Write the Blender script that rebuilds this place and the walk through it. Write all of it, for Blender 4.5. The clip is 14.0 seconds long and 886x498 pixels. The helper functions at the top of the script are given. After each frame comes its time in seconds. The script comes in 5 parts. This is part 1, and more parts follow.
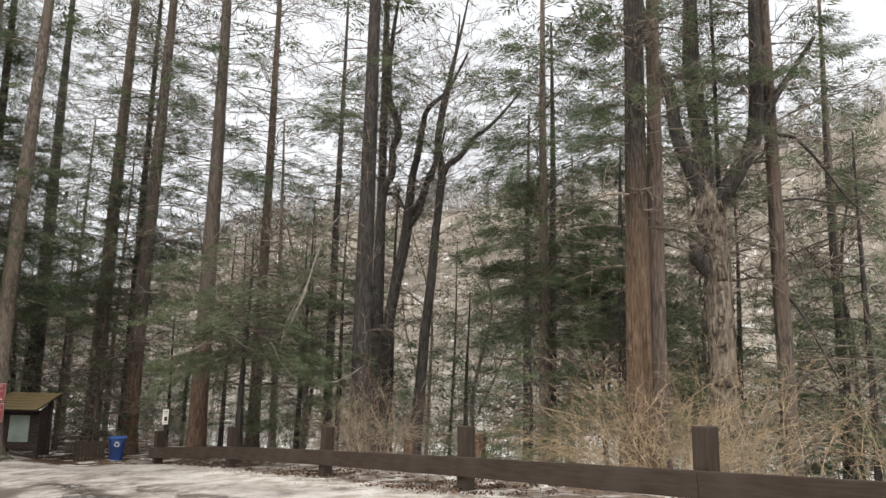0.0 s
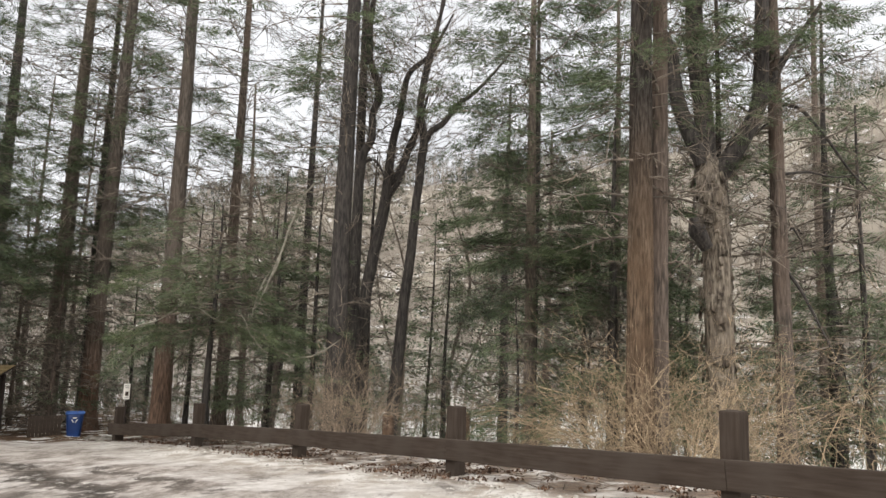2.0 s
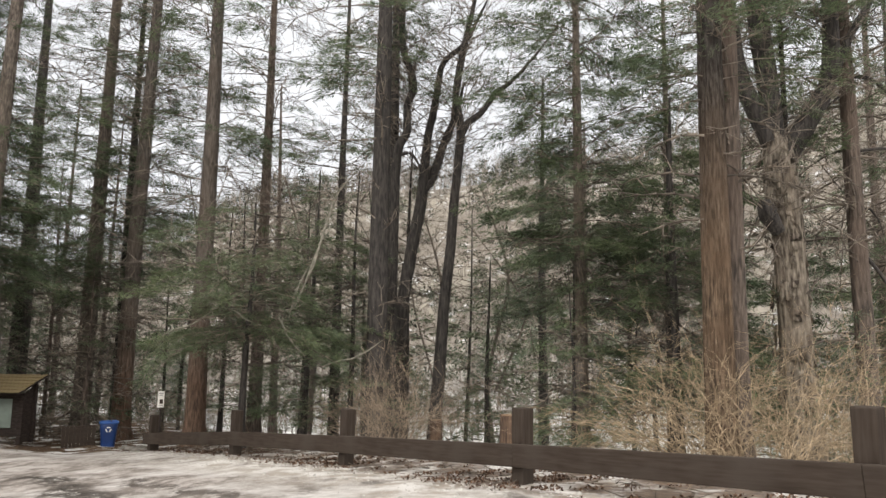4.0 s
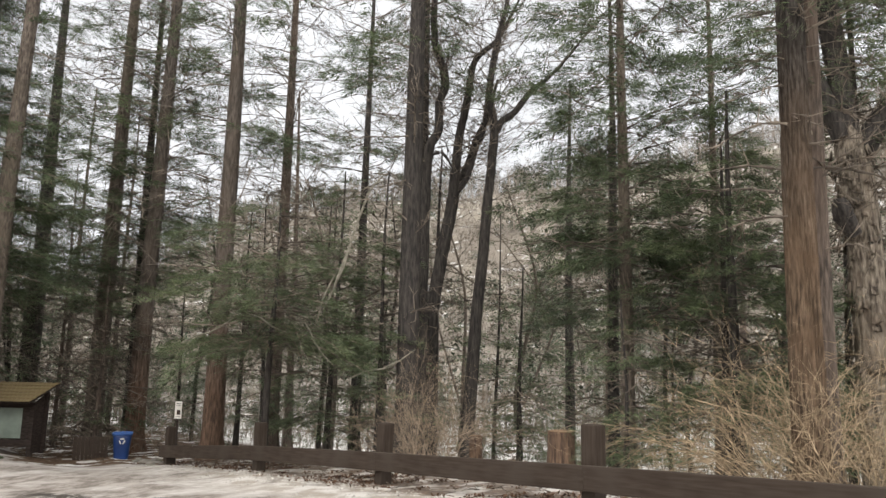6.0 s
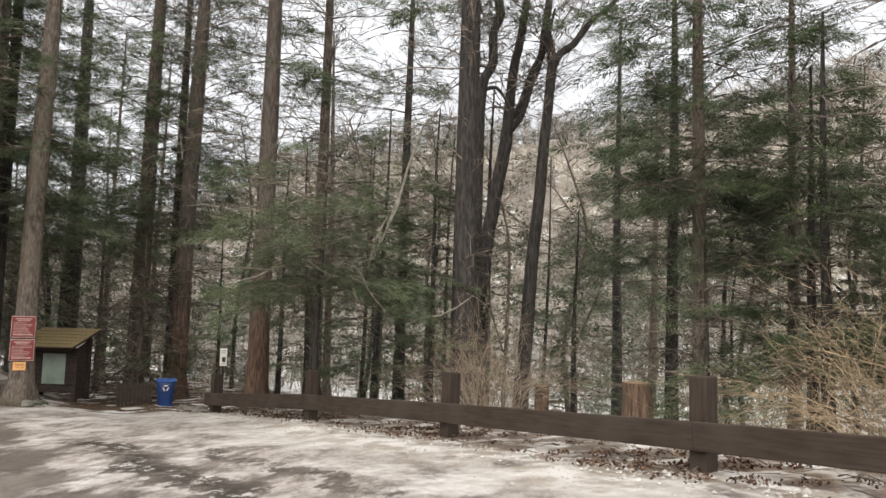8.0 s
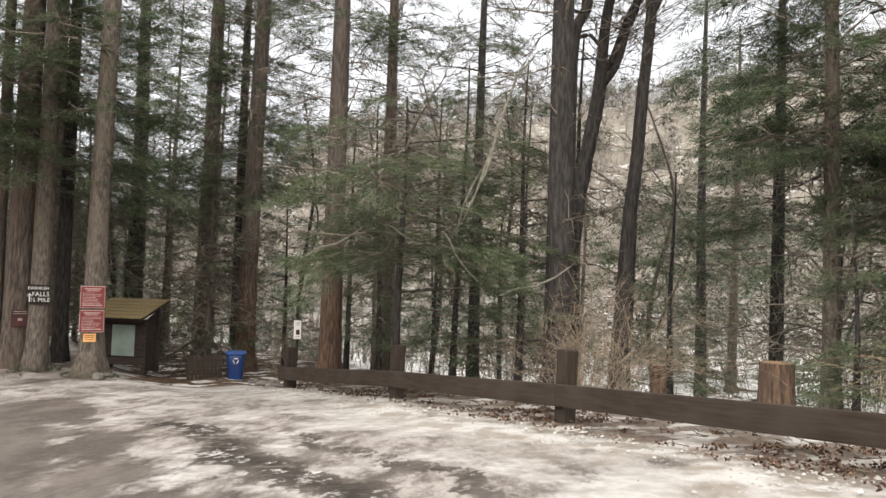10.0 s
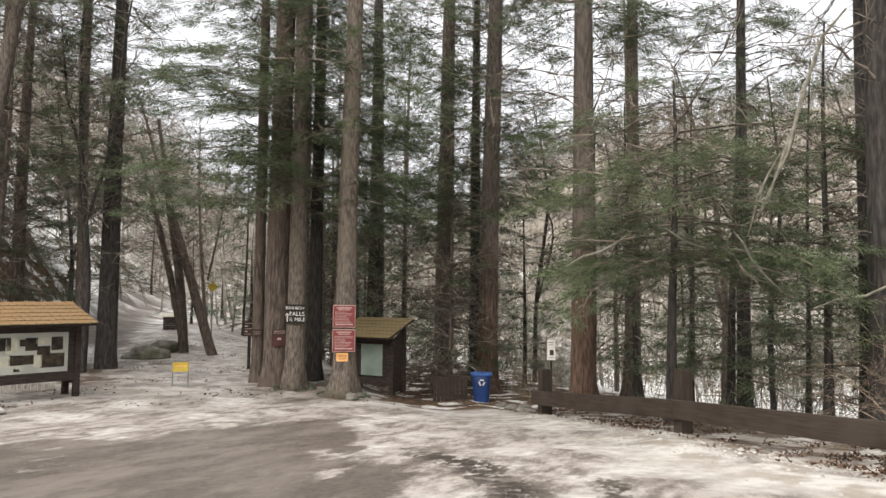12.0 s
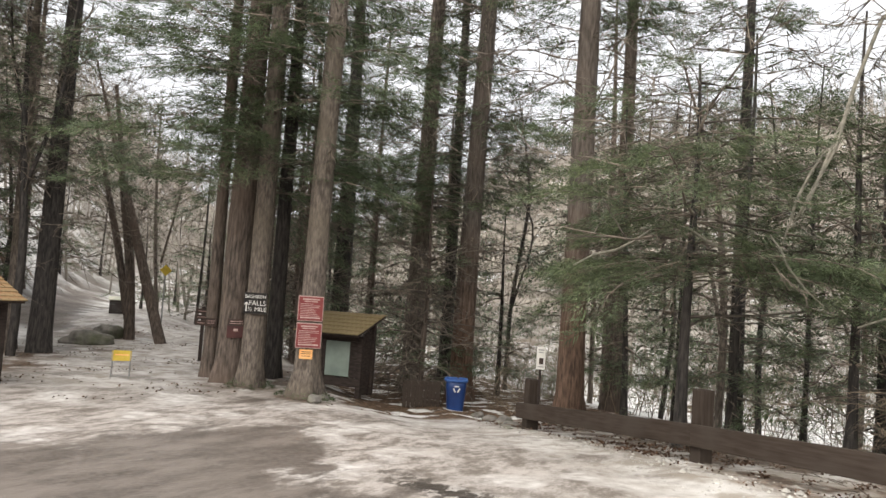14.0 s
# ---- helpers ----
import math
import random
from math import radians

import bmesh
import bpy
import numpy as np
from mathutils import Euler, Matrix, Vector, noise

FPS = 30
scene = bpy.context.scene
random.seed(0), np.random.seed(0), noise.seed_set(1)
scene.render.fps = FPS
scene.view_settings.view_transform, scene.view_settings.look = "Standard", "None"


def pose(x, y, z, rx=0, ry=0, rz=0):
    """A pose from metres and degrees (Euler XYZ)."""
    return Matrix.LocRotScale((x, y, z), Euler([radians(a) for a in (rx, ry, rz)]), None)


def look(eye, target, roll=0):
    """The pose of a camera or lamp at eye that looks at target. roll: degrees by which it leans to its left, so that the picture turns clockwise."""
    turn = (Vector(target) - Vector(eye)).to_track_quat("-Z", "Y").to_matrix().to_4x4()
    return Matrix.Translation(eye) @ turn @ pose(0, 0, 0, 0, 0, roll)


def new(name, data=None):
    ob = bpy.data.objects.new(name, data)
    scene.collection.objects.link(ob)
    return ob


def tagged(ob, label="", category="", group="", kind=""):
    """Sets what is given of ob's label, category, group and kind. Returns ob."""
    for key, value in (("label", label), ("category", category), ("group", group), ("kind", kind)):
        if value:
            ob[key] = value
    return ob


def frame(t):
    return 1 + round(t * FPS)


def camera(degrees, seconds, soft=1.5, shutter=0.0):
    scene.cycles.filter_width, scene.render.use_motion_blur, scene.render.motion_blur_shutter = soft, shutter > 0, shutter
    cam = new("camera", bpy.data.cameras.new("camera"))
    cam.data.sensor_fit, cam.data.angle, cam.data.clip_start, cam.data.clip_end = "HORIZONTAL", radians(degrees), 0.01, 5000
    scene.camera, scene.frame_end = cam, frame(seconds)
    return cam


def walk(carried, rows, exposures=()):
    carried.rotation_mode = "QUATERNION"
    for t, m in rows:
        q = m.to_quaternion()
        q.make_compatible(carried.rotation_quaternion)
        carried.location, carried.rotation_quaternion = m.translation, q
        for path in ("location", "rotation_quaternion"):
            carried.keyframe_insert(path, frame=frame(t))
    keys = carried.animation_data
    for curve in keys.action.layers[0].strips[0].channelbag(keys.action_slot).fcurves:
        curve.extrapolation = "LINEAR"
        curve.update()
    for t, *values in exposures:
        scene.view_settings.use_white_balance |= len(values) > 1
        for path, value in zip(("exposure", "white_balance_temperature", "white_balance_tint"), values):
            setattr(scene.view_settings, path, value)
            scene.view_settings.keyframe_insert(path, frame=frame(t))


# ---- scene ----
cam = camera(63.3, 14.0, soft=1.5)
METRES, EYE, TILT, LEAN, TURN = 10.0, 1.6, 0.0, 0.0, 0.0
ROWS = [
    (0.0, 0.0, 0.0, 0.0, -0.2, 9.08, -1.25),
    (0.5, -0.0128, 0.0206, -0.001, -1.83, 7.87, 0.23),
    (1.0, -0.0165, 0.0552, -0.0051, -3.68, 7.4, -0.61),
    (1.5, -0.0179, 0.0806, -0.0053, -3.31, 7.22, -1.4),
    (2.0, -0.0331, 0.103, -0.0044, -2.78, 7.36, -2.0),
    (2.5, -0.0456, 0.1256, -0.0077, -2.0, 7.3, -1.61),
    (3.0, -0.0526, 0.1506, -0.008, -1.46, 7.35, -1.14),
    (3.5, -0.064, 0.1759, -0.0117, -0.97, 7.43, -0.81),
    (6.0, -0.1424, 0.3049, -0.022, -0.12, 8.51, -1.33),
    (6.5, -0.1544, 0.3398, -0.0207, 0.78, 8.56, -0.67),
    (7.0, -0.1748, 0.3631, -0.0249, 1.28, 7.55, -1.09),
    (9.5, -0.2793, 0.5027, -0.0389, 3.46, 2.24, -2.33),
    (10.0, -0.3092, 0.5406, -0.041, 5.79, 2.28, -1.74),
    (10.5, -0.3327, 0.5724, -0.0451, 8.31, 3.27, -1.58),
    (11.0, -0.3659, 0.6136, -0.0477, 13.32, 4.12, -1.19),
    (11.5, -0.4017, 0.6451, -0.0509, 18.15, 3.71, -1.15),
    (12.0, -0.4304, 0.6829, -0.0535, 22.97, 3.44, -0.64),
    (12.5, -0.4642, 0.717, -0.0567, 25.54, 3.77, -1.2),
    (13.0, -0.4851, 0.7569, -0.0605, 24.11, 4.11, -1.95),
    (13.5, -0.5067, 0.7902, -0.0643, 22.35, 3.61, -2.13),
    (14.0, -0.5355, 0.8212, -0.0635, 19.74, 3.58, -3.79),
]
walk(cam, [(t, pose(0, 0, EYE, TILT, LEAN, TURN) @ pose(METRES * x, METRES * y, METRES * z, 90 + pitch, roll, yaw)) for t, x, y, z, yaw, pitch, roll in ROWS],
     exposures=[(0.0, 0.93), (7.0, 0.95), (9.5, 1.1), (14.0, 1.22)])

# ---- world and light: bright overcast winter sky ----
world = bpy.data.worlds.new("overcast_sky")
scene.world = world
world.use_nodes = True
wn, wl = world.node_tree.nodes, world.node_tree.links
sky = wn.new("ShaderNodeTexSky")
sky.sky_type, sky.sun_disc = "NISHITA", False
sky.sun_elevation, sky.sun_rotation = radians(60), radians(200)
sky.air_density, sky.dust_density, sky.ozone_density = 1.0, 4.0, 1.0
hs = wn.new("ShaderNodeHueSaturation")
hs.inputs["Saturation"].default_value = 0.15
cloud = wn.new("ShaderNodeTexNoise")
cloud.inputs["Scale"].default_value, cloud.inputs["Detail"].default_value = 2.2, 5.0
cramp = wn.new("ShaderNodeMapRange")
cramp.inputs["From Min"].default_value, cramp.inputs["From Max"].default_value = 0.25, 0.75
cramp.inputs["To Min"].default_value, cramp.inputs["To Max"].default_value = 0.85, 1.12
cmul = wn.new("ShaderNodeVectorMath")
cmul.operation = "SCALE"
layer = wn.new("ShaderNodeMix")
layer.data_type = "RGBA"
layer.inputs["Factor"].default_value = 0.86
layer.inputs["B"].default_value = (3.75, 3.81, 3.92, 1)
wl.new(sky.outputs["Color"], hs.inputs["Color"])
wl.new(cloud.outputs["Fac"], cramp.inputs["Value"])
wl.new(hs.outputs["Color"], layer.inputs["A"])
wl.new(layer.outputs["Result"], cmul.inputs[0])
wl.new(cramp.outputs["Result"], cmul.inputs["Scale"])
wl.new(cmul.outputs["Vector"], wn["Background"].inputs["Color"])
wn["Background"].inputs["Strength"].default_value = 0.15
sun = new("sun", bpy.data.lights.new("sun", "SUN"))
sun.data.energy, sun.data.angle, sun.data.color = 1.9, radians(100), (1.0, 0.93, 0.82)
sun.matrix_world = look((-13, -37, 50), (0, 0, 0))



# ---- materials ----
def material(name, lo, hi, scale=(1, 1, 1), noise_scale=6.0, rough=0.85, bump=0.3, bump_scale=None, dist=0.02,
             stain=None, stain_scale=0.7, island=0.0, detail=6.0, spec=0.3, through_light=0.0, ramp=(0.35, 0.68), foot=None, foot_top=6.5):
    """Two-scale procedural surface: grain between lo and hi, broad stains, fine relief."""
    m = bpy.data.materials.new(name)
    m.use_nodes = True
    n, l = m.node_tree.nodes, m.node_tree.links
    bs = n["Principled BSDF"]
    bs.inputs["Roughness"].default_value = rough
    bs.inputs["Specular IOR Level"].default_value = spec
    tc = n.new("ShaderNodeTexCoord")
    mp = n.new("ShaderNodeMapping")
    mp.inputs["Scale"].default_value = scale
    l.new(tc.outputs["Object"], mp.inputs["Vector"])
    nz = n.new("ShaderNodeTexNoise")
    nz.inputs["Scale"].default_value, nz.inputs["Detail"].default_value = noise_scale, detail
    l.new(mp.outputs["Vector"], nz.inputs["Vector"])
    rp = n.new("ShaderNodeValToRGB")
    rp.color_ramp.elements[0].position, rp.color_ramp.elements[1].position = ramp
    rp.color_ramp.elements[0].color, rp.color_ramp.elements[1].color = (*lo, 1), (*hi, 1)
    l.new(nz.outputs["Fac"], rp.inputs["Fac"])
    col = rp.outputs["Color"]
    if stain:
        n2 = n.new("ShaderNodeTexNoise")
        n2.inputs["Scale"].default_value, n2.inputs["Detail"].default_value = stain_scale, 4.0
        l.new(tc.outputs["Object"], n2.inputs["Vector"])
        r2 = n.new("ShaderNodeMapRange")
        r2.inputs["From Min"].default_value, r2.inputs["From Max"].default_value = 0.45, 0.7
        l.new(n2.outputs["Fac"], r2.inputs["Value"])
        mx = n.new("ShaderNodeMix")
        mx.data_type = "RGBA"
        l.new(r2.outputs["Result"], mx.inputs["Factor"])
        l.new(col, mx.inputs["A"])
        mx.inputs["B"].default_value = (*stain, 1)
        col = mx.outputs["Result"]
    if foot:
        # lower trunk colour: rusty algae; for BARK_RED, the bark below its painted-in shade
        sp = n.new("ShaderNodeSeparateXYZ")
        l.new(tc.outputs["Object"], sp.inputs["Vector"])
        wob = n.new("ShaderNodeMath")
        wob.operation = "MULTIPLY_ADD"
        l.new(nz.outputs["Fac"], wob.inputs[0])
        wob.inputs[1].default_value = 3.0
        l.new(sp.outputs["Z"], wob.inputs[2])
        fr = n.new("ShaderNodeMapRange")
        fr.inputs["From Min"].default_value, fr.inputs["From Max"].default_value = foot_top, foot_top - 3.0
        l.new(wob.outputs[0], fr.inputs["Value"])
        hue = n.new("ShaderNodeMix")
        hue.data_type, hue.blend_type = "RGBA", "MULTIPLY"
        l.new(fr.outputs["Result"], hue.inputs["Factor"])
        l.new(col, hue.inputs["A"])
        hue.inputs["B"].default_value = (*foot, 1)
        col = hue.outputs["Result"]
    if island:
        gi = n.new("ShaderNodeNewGeometry")
        mr = n.new("ShaderNodeMapRange")
        mr.inputs["To Min"].default_value, mr.inputs["To Max"].default_value = 1 - island, 1 + island
        l.new(gi.outputs["Random Per Island"], mr.inputs["Value"])
        sc = n.new("ShaderNodeVectorMath")
        sc.operation = "SCALE"
        l.new(col, sc.inputs[0])
        l.new(mr.outputs["Result"], sc.inputs["Scale"])
        col = sc.outputs["Vector"]
    l.new(col, bs.inputs["Base Color"])
    if through_light:
        tr = n.new("ShaderNodeBsdfTranslucent")
        l.new(col, tr.inputs["Color"])
        ms = n.new("ShaderNodeMixShader")
        ms.inputs[0].default_value = through_light
        l.new(bs.outputs[0], ms.inputs[1])
        l.new(tr.outputs[0], ms.inputs[2])
        l.new(ms.outputs[0], n["Material Output"].inputs["Surface"])
    if bump:
        nb = n.new("ShaderNodeTexNoise")
        nb.inputs["Scale"].default_value, nb.inputs["Detail"].default_value = bump_scale or noise_scale * 2, 5.0
        l.new(mp.outputs["Vector"], nb.inputs["Vector"])
        bp = n.new("ShaderNodeBump")
        bp.inputs["Strength"].default_value, bp.inputs["Distance"].default_value = bump, dist
        l.new(nb.outputs["Fac"], bp.inputs["Height"])
        l.new(bp.outputs["Normal"], bs.inputs["Normal"])
    return m


BARK = material("hemlock_bark", (0.055, 0.045, 0.039), (0.19, 0.15, 0.125), (9, 9, 1.5), 2.2, 0.95, 0.9, 3.0, 0.05,
                (0.15, 0.11, 0.088), 0.5)
BARK_GREY = material("grey_bark", (0.075, 0.062, 0.054), (0.225, 0.187, 0.158), (8, 8, 2.2), 2.6, 0.95, 0.8, 3.5, 0.04,
                     (0.15, 0.125, 0.095), 0.6)
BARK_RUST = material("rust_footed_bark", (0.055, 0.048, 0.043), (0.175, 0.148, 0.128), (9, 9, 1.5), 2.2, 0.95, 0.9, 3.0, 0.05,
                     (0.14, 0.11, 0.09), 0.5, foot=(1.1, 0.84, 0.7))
# foliage shade on the upper trunk is put into the dark base; foot lifts red-brown bark
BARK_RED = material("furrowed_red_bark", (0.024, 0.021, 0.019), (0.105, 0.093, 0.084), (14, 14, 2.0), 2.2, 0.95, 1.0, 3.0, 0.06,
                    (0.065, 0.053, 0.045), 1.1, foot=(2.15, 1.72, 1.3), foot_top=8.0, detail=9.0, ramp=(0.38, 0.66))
BARK_PALE = material("peeling_pale_bark", (0.055, 0.043, 0.035), (0.36, 0.31, 0.25), (6, 6, 1.3), 2.8, 0.95, 1.0, 3.0, 0.08,
                     (0.17, 0.135, 0.105), 2.2, ramp=(0.36, 0.68), detail=9.0)
BARK_DARK = material("dark_wet_bark", (0.026, 0.024, 0.023), (0.085, 0.074, 0.068), (8, 8, 1.5), 2.4, 0.9, 0.8, 3.0, 0.04)
TWIG = material("dead_twig", (0.095, 0.08, 0.068), (0.25, 0.21, 0.172), (1, 1, 1), 3.0, 0.95, 0.0, island=0.4)
TWIG_PALE = material("pale_stem", (0.23, 0.176, 0.116), (0.48, 0.37, 0.25), (1, 1, 1), 3.0, 0.9, 0.0, island=0.4)
TWIG_BROWN = material("brown_stem", (0.18, 0.14, 0.105), (0.38, 0.3, 0.225), (1, 1, 1), 3.0, 0.9, 0.0, island=0.4)
TWIG_LICHEN = material("lichen_branch", (0.14, 0.135, 0.11), (0.3, 0.28, 0.23), (1, 1, 1), 8.0, 0.95, 0.3, island=0.2)
NEEDLE = material("hemlock_needles", (0.072, 0.1, 0.056), (0.14, 0.172, 0.092), (1, 1, 1), 0.9, 0.5, 0.0, island=0.6, spec=0.4, through_light=0.4)
NEEDLE_LIGHT = material("young_needles", (0.08, 0.108, 0.057), (0.152, 0.184, 0.098), (1, 1, 1), 0.9, 0.5, 0.0, island=0.6, spec=0.4, through_light=0.4)
NEEDLE_FAR = material("far_needles", (0.05, 0.065, 0.045), (0.085, 0.1, 0.065), (1, 1, 1), 0.3, 0.8, 0.0, island=0.4)
SCRUB = material("grey_brown_scrub", (0.1, 0.08, 0.062), (0.25, 0.2, 0.15), (1, 1, 1), 0.5, 0.95, 0.0, island=0.45)
# distance haze is put into this greyed wood colour
FARWOOD = material("far_bare_wood", (0.2, 0.178, 0.156), (0.31, 0.277, 0.24), (1, 1, 1), 0.08, 0.95, 0.0, island=0.2)
FENCE_WOOD = material("brown_stained_timber", (0.04, 0.03, 0.024), (0.064, 0.05, 0.041), (0.8, 9, 9), 3.0, 0.85, 0.35, 6.0, 0.006,
                      (0.064, 0.052, 0.044), 1.3, spec=0.12)
POST_WOOD = material("brown_stained_post", (0.04, 0.03, 0.024), (0.064, 0.05, 0.041), (9, 9, 0.8), 3.0, 0.85, 0.35, 6.0, 0.006,
                     (0.064, 0.052, 0.044), 1.3, spec=0.12)
KIOSK_WOOD = material("dark_brown_plank", (0.022, 0.016, 0.014), (0.055, 0.04, 0.034), (2, 2, 9), 3.0, 0.75, 0.3, 6.0, 0.006)
CEDAR = material("weathered_cedar_shingle", (0.2, 0.115, 0.055), (0.36, 0.225, 0.115), (3, 1, 3), 3.0, 0.85, 0.4, 9.0, 0.008,
                 (0.2, 0.15, 0.08), 1.6, island=0.2)
MOSSY = material("mossy_shingle", (0.17, 0.125, 0.07), (0.4, 0.3, 0.17), (3, 1, 3), 3.0, 0.9, 0.4, 9.0, 0.008,
                 (0.2, 0.16, 0.075), 1.6, island=0.2)
BOARD_WHITE = material("white_notice_board", (0.42, 0.43, 0.39), (0.56, 0.57, 0.52), (1, 1, 1), 2.0, 0.5, 0.0)
BOARD_GREEN = material("grey_green_map_board", (0.22, 0.27, 0.235), (0.33, 0.39, 0.345), (1, 1, 1), 2.5, 0.3, 0.0)
PAPER = material("printed_sheet", (0.5, 0.5, 0.4), (0.66, 0.64, 0.52), (1, 1, 1), 6.0, 0.6, 0.0)
PHOTO = material("dark_photo", (0.012, 0.011, 0.01), (0.08, 0.06, 0.04), (1, 1, 1), 9.0, 0.4, 0.0)
SIGN_RED = material("red_sign_paint", (0.17, 0.034, 0.036), (0.23, 0.052, 0.05), (1, 1, 1), 5.0, 0.5, 0.0)
SIGN_BLACK = material("near_black_sign_paint", (0.012, 0.01, 0.009), (0.022, 0.018, 0.016), (1, 1, 1), 5.0, 0.6, 0.0)
SIGN_WHITE = material("white_sign_paint", (0.66, 0.64, 0.6), (0.8, 0.78, 0.74), (1, 1, 1), 5.0, 0.5, 0.0)
SIGN_BROWN = material("brown_sign_paint", (0.045, 0.03, 0.025), (0.07, 0.045, 0.035), (1, 1, 1), 5.0, 0.6, 0.0)
SIGN_MAROON = material("maroon_sign_paint", (0.06, 0.024, 0.024), (0.09, 0.034, 0.03), (1, 1, 1), 5.0, 0.6, 0.0)
SIGN_CREAM = material("faded_cream_print", (0.36, 0.24, 0.22), (0.5, 0.36, 0.33), (1, 1, 1), 9.0, 0.6, 0.0)
SIGN_ORANGE = material("orange_notice", (0.75, 0.36, 0.12), (0.85, 0.48, 0.2), (1, 1, 1), 5.0, 0.6, 0.0)
SIGN_YELLOW = material("yellow_barrier_paint", (0.45, 0.32, 0.03), (0.6, 0.44, 0.06), (1, 1, 1), 5.0, 0.5, 0.0)
BLUE_PLASTIC = material("blue_plastic", (0.008, 0.032, 0.13), (0.014, 0.05, 0.19), (1, 1, 1), 3.0, 0.45, 0.1, 30, 0.003, spec=0.5)
BLUE_LID = material("faded_blue_rim", (0.03, 0.09, 0.3), (0.06, 0.14, 0.38), (1, 1, 1), 3.0, 0.5, 0.1, 30, 0.003)
STONE = material("lichened_boulder", (0.12, 0.11, 0.1), (0.3, 0.28, 0.25), (1, 1, 1), 3.0, 0.9, 0.8, 8.0, 0.05, (0.1, 0.11, 0.06), 1.2)
SNOW = material("old_snow", (0.4, 0.395, 0.385), (0.6, 0.595, 0.59), (1, 1, 1), 2.5, 0.6, 0.7, 9.0, 0.03, (0.6, 0.56, 0.5), 1.1)
SNOW_DIRTY = material("gritty_ploughed_snow", (0.3, 0.28, 0.25), (0.52, 0.5, 0.47), (1, 1, 1), 6.0, 0.7, 0.0, island=0.25)
LEAF_DEAD = material("dead_leaf", (0.06, 0.035, 0.025), (0.19, 0.115, 0.075), (1, 1, 1), 5.0, 0.8, 0.0, island=0.5)
STUMP_BARK = material("split_red_brown_stump", (0.05, 0.033, 0.025), (0.165, 0.107, 0.072), (7, 7, 1.2), 3.0, 0.95, 0.9, 4.0, 0.04, (0.09, 0.06, 0.045), 3.0)
STUMPWOOD = material("sawn_stump", (0.14, 0.09, 0.055), (0.3, 0.2, 0.12), (6, 6, 1.5), 3.0, 0.9, 0.6, 5.0, 0.02)
METAL = material("grey_metal", (0.18, 0.18, 0.18), (0.3, 0.3, 0.3), (1, 1, 1), 6.0, 0.5, 0.0)


# ---- the lie of the land ----
FX, FY = 0.45, 12.05                       # a fence post, on the fence line
UX, UY = -0.624, 0.781                     # along the fence, away from the start
BX, BY = 0.781, 0.624                      # square to it, towards the ravine
RIDGE_AZ = (-180, -90, -60, -40, -30, -24, -17, -10, 0, 7, 12, 17, 21, 26, 34, 45, 60, 90, 180)
RIDGE_EL = (0.1, 0.25, 0.4, 0.38, 0.31, 0.29, 0.262, 0.245, 0.235, 0.24, 0.225, 0.19, 0.15, 0.1, 0.07, 0.1, 0.24, 0.2, 0.1)


def smooth(a, b, v):
    q = np.clip((v - a) / (b - a), 0, 1)
    return q * q * (3 - 2 * q)


def land(x, y):
    """Height of the ground: a parking place that tips away from the start, a ravine past the fence, a bank and a wooded ridge."""
    x, y = np.asarray(x, float), np.asarray(y, float)
    s = (x - FX) * BX + (y - FY) * BY
    plane = 0.0462 * np.clip(x, -30, 14) - 0.0657 * np.clip(y, -8, 34) + 0.364
    w = 1 - smooth(-4.5, -2.0, s)
    level = -1.45 + 0.0 * x
    k = 0.12
    top = np.logaddexp(plane / k, level / k) * k
    g = plane + (top - plane) * w
    g = g - 2.6 * smooth(1.5, 22, s) * (1 - smooth(60, 120, s))
    g = g - 0.16 * np.exp(-((x + 9.8) ** 2 + (y - 23.8) ** 2) / 10)
    b = (x + 21.8) * -0.85 + (y - 19.0) * -0.5
    g = g + 9.0 * smooth(0, 26, b)
    c = (x + 28.0) * -0.777 + (y - 27.0) * -0.63
    g = g + 2.6 * smooth(2.2, 9.0, c) * smooth(4, 12, y)
    g = g + 3.2 * smooth(0.8, 4.5, c) * smooth(0.5, 4.0, b)
    t = np.clip(((x + 28.0) * -13.6 + (y - 27.0) * 16.8) / (13.6 ** 2 + 16.8 ** 2), -0.1, 2.5)
    g = g + 0.6 * smooth(-0.05, 0.3, t) * (1 - smooth(3.5, 8.0, np.hypot(x + 28.0 + 13.6 * t, y - 27.0 - 16.8 * t)))
    d = np.hypot(x, y)
    az = np.degrees(np.arctan2(-x, y))
    el = np.interp(az, RIDGE_AZ, RIDGE_EL)
    g = g + el * 190 * smooth(55, 195, d)
    g = g + 0.35 * np.sin(x * 0.21 + 1) * np.sin(y * 0.17) * smooth(6, 20, s)
    return g


def height(x, y):
    return float(land(x, y))


def axis(lo, hi, step, far, grow=1.16):
    inner = list(np.arange(lo, hi + step / 2, step))
    a, st = [lo], step
    while a[-1] > -far:
        st *= grow
        a.append(a[-1] - st)
    b, st = [hi], step
    while b[-1] < far:
        st *= grow
        b.append(b[-1] + st)
    return np.array(a[:0:-1] + inner + b[1:])


def mesh_from(name, verts, faces, mat, smooth_faces=False):
    me = bpy.data.meshes.new(name)
    verts, faces = np.asarray(verts, np.float32), np.asarray(faces, np.int32)
    nf, k = faces.shape
    me.vertices.add(len(verts))
    me.vertices.foreach_set("co", verts.ravel())
    me.loops.add(nf * k)
    me.loops.foreach_set("vertex_index", faces.ravel())
    me.polygons.add(nf)
    me.polygons.foreach_set("loop_start", np.arange(nf, dtype=np.int32) * k)
    if smooth_faces:
        me.polygons.foreach_set("use_smooth", np.ones(nf, bool))
    me.update(calc_edges=True)
    me.validate()
    me.materials.append(mat)
    return me


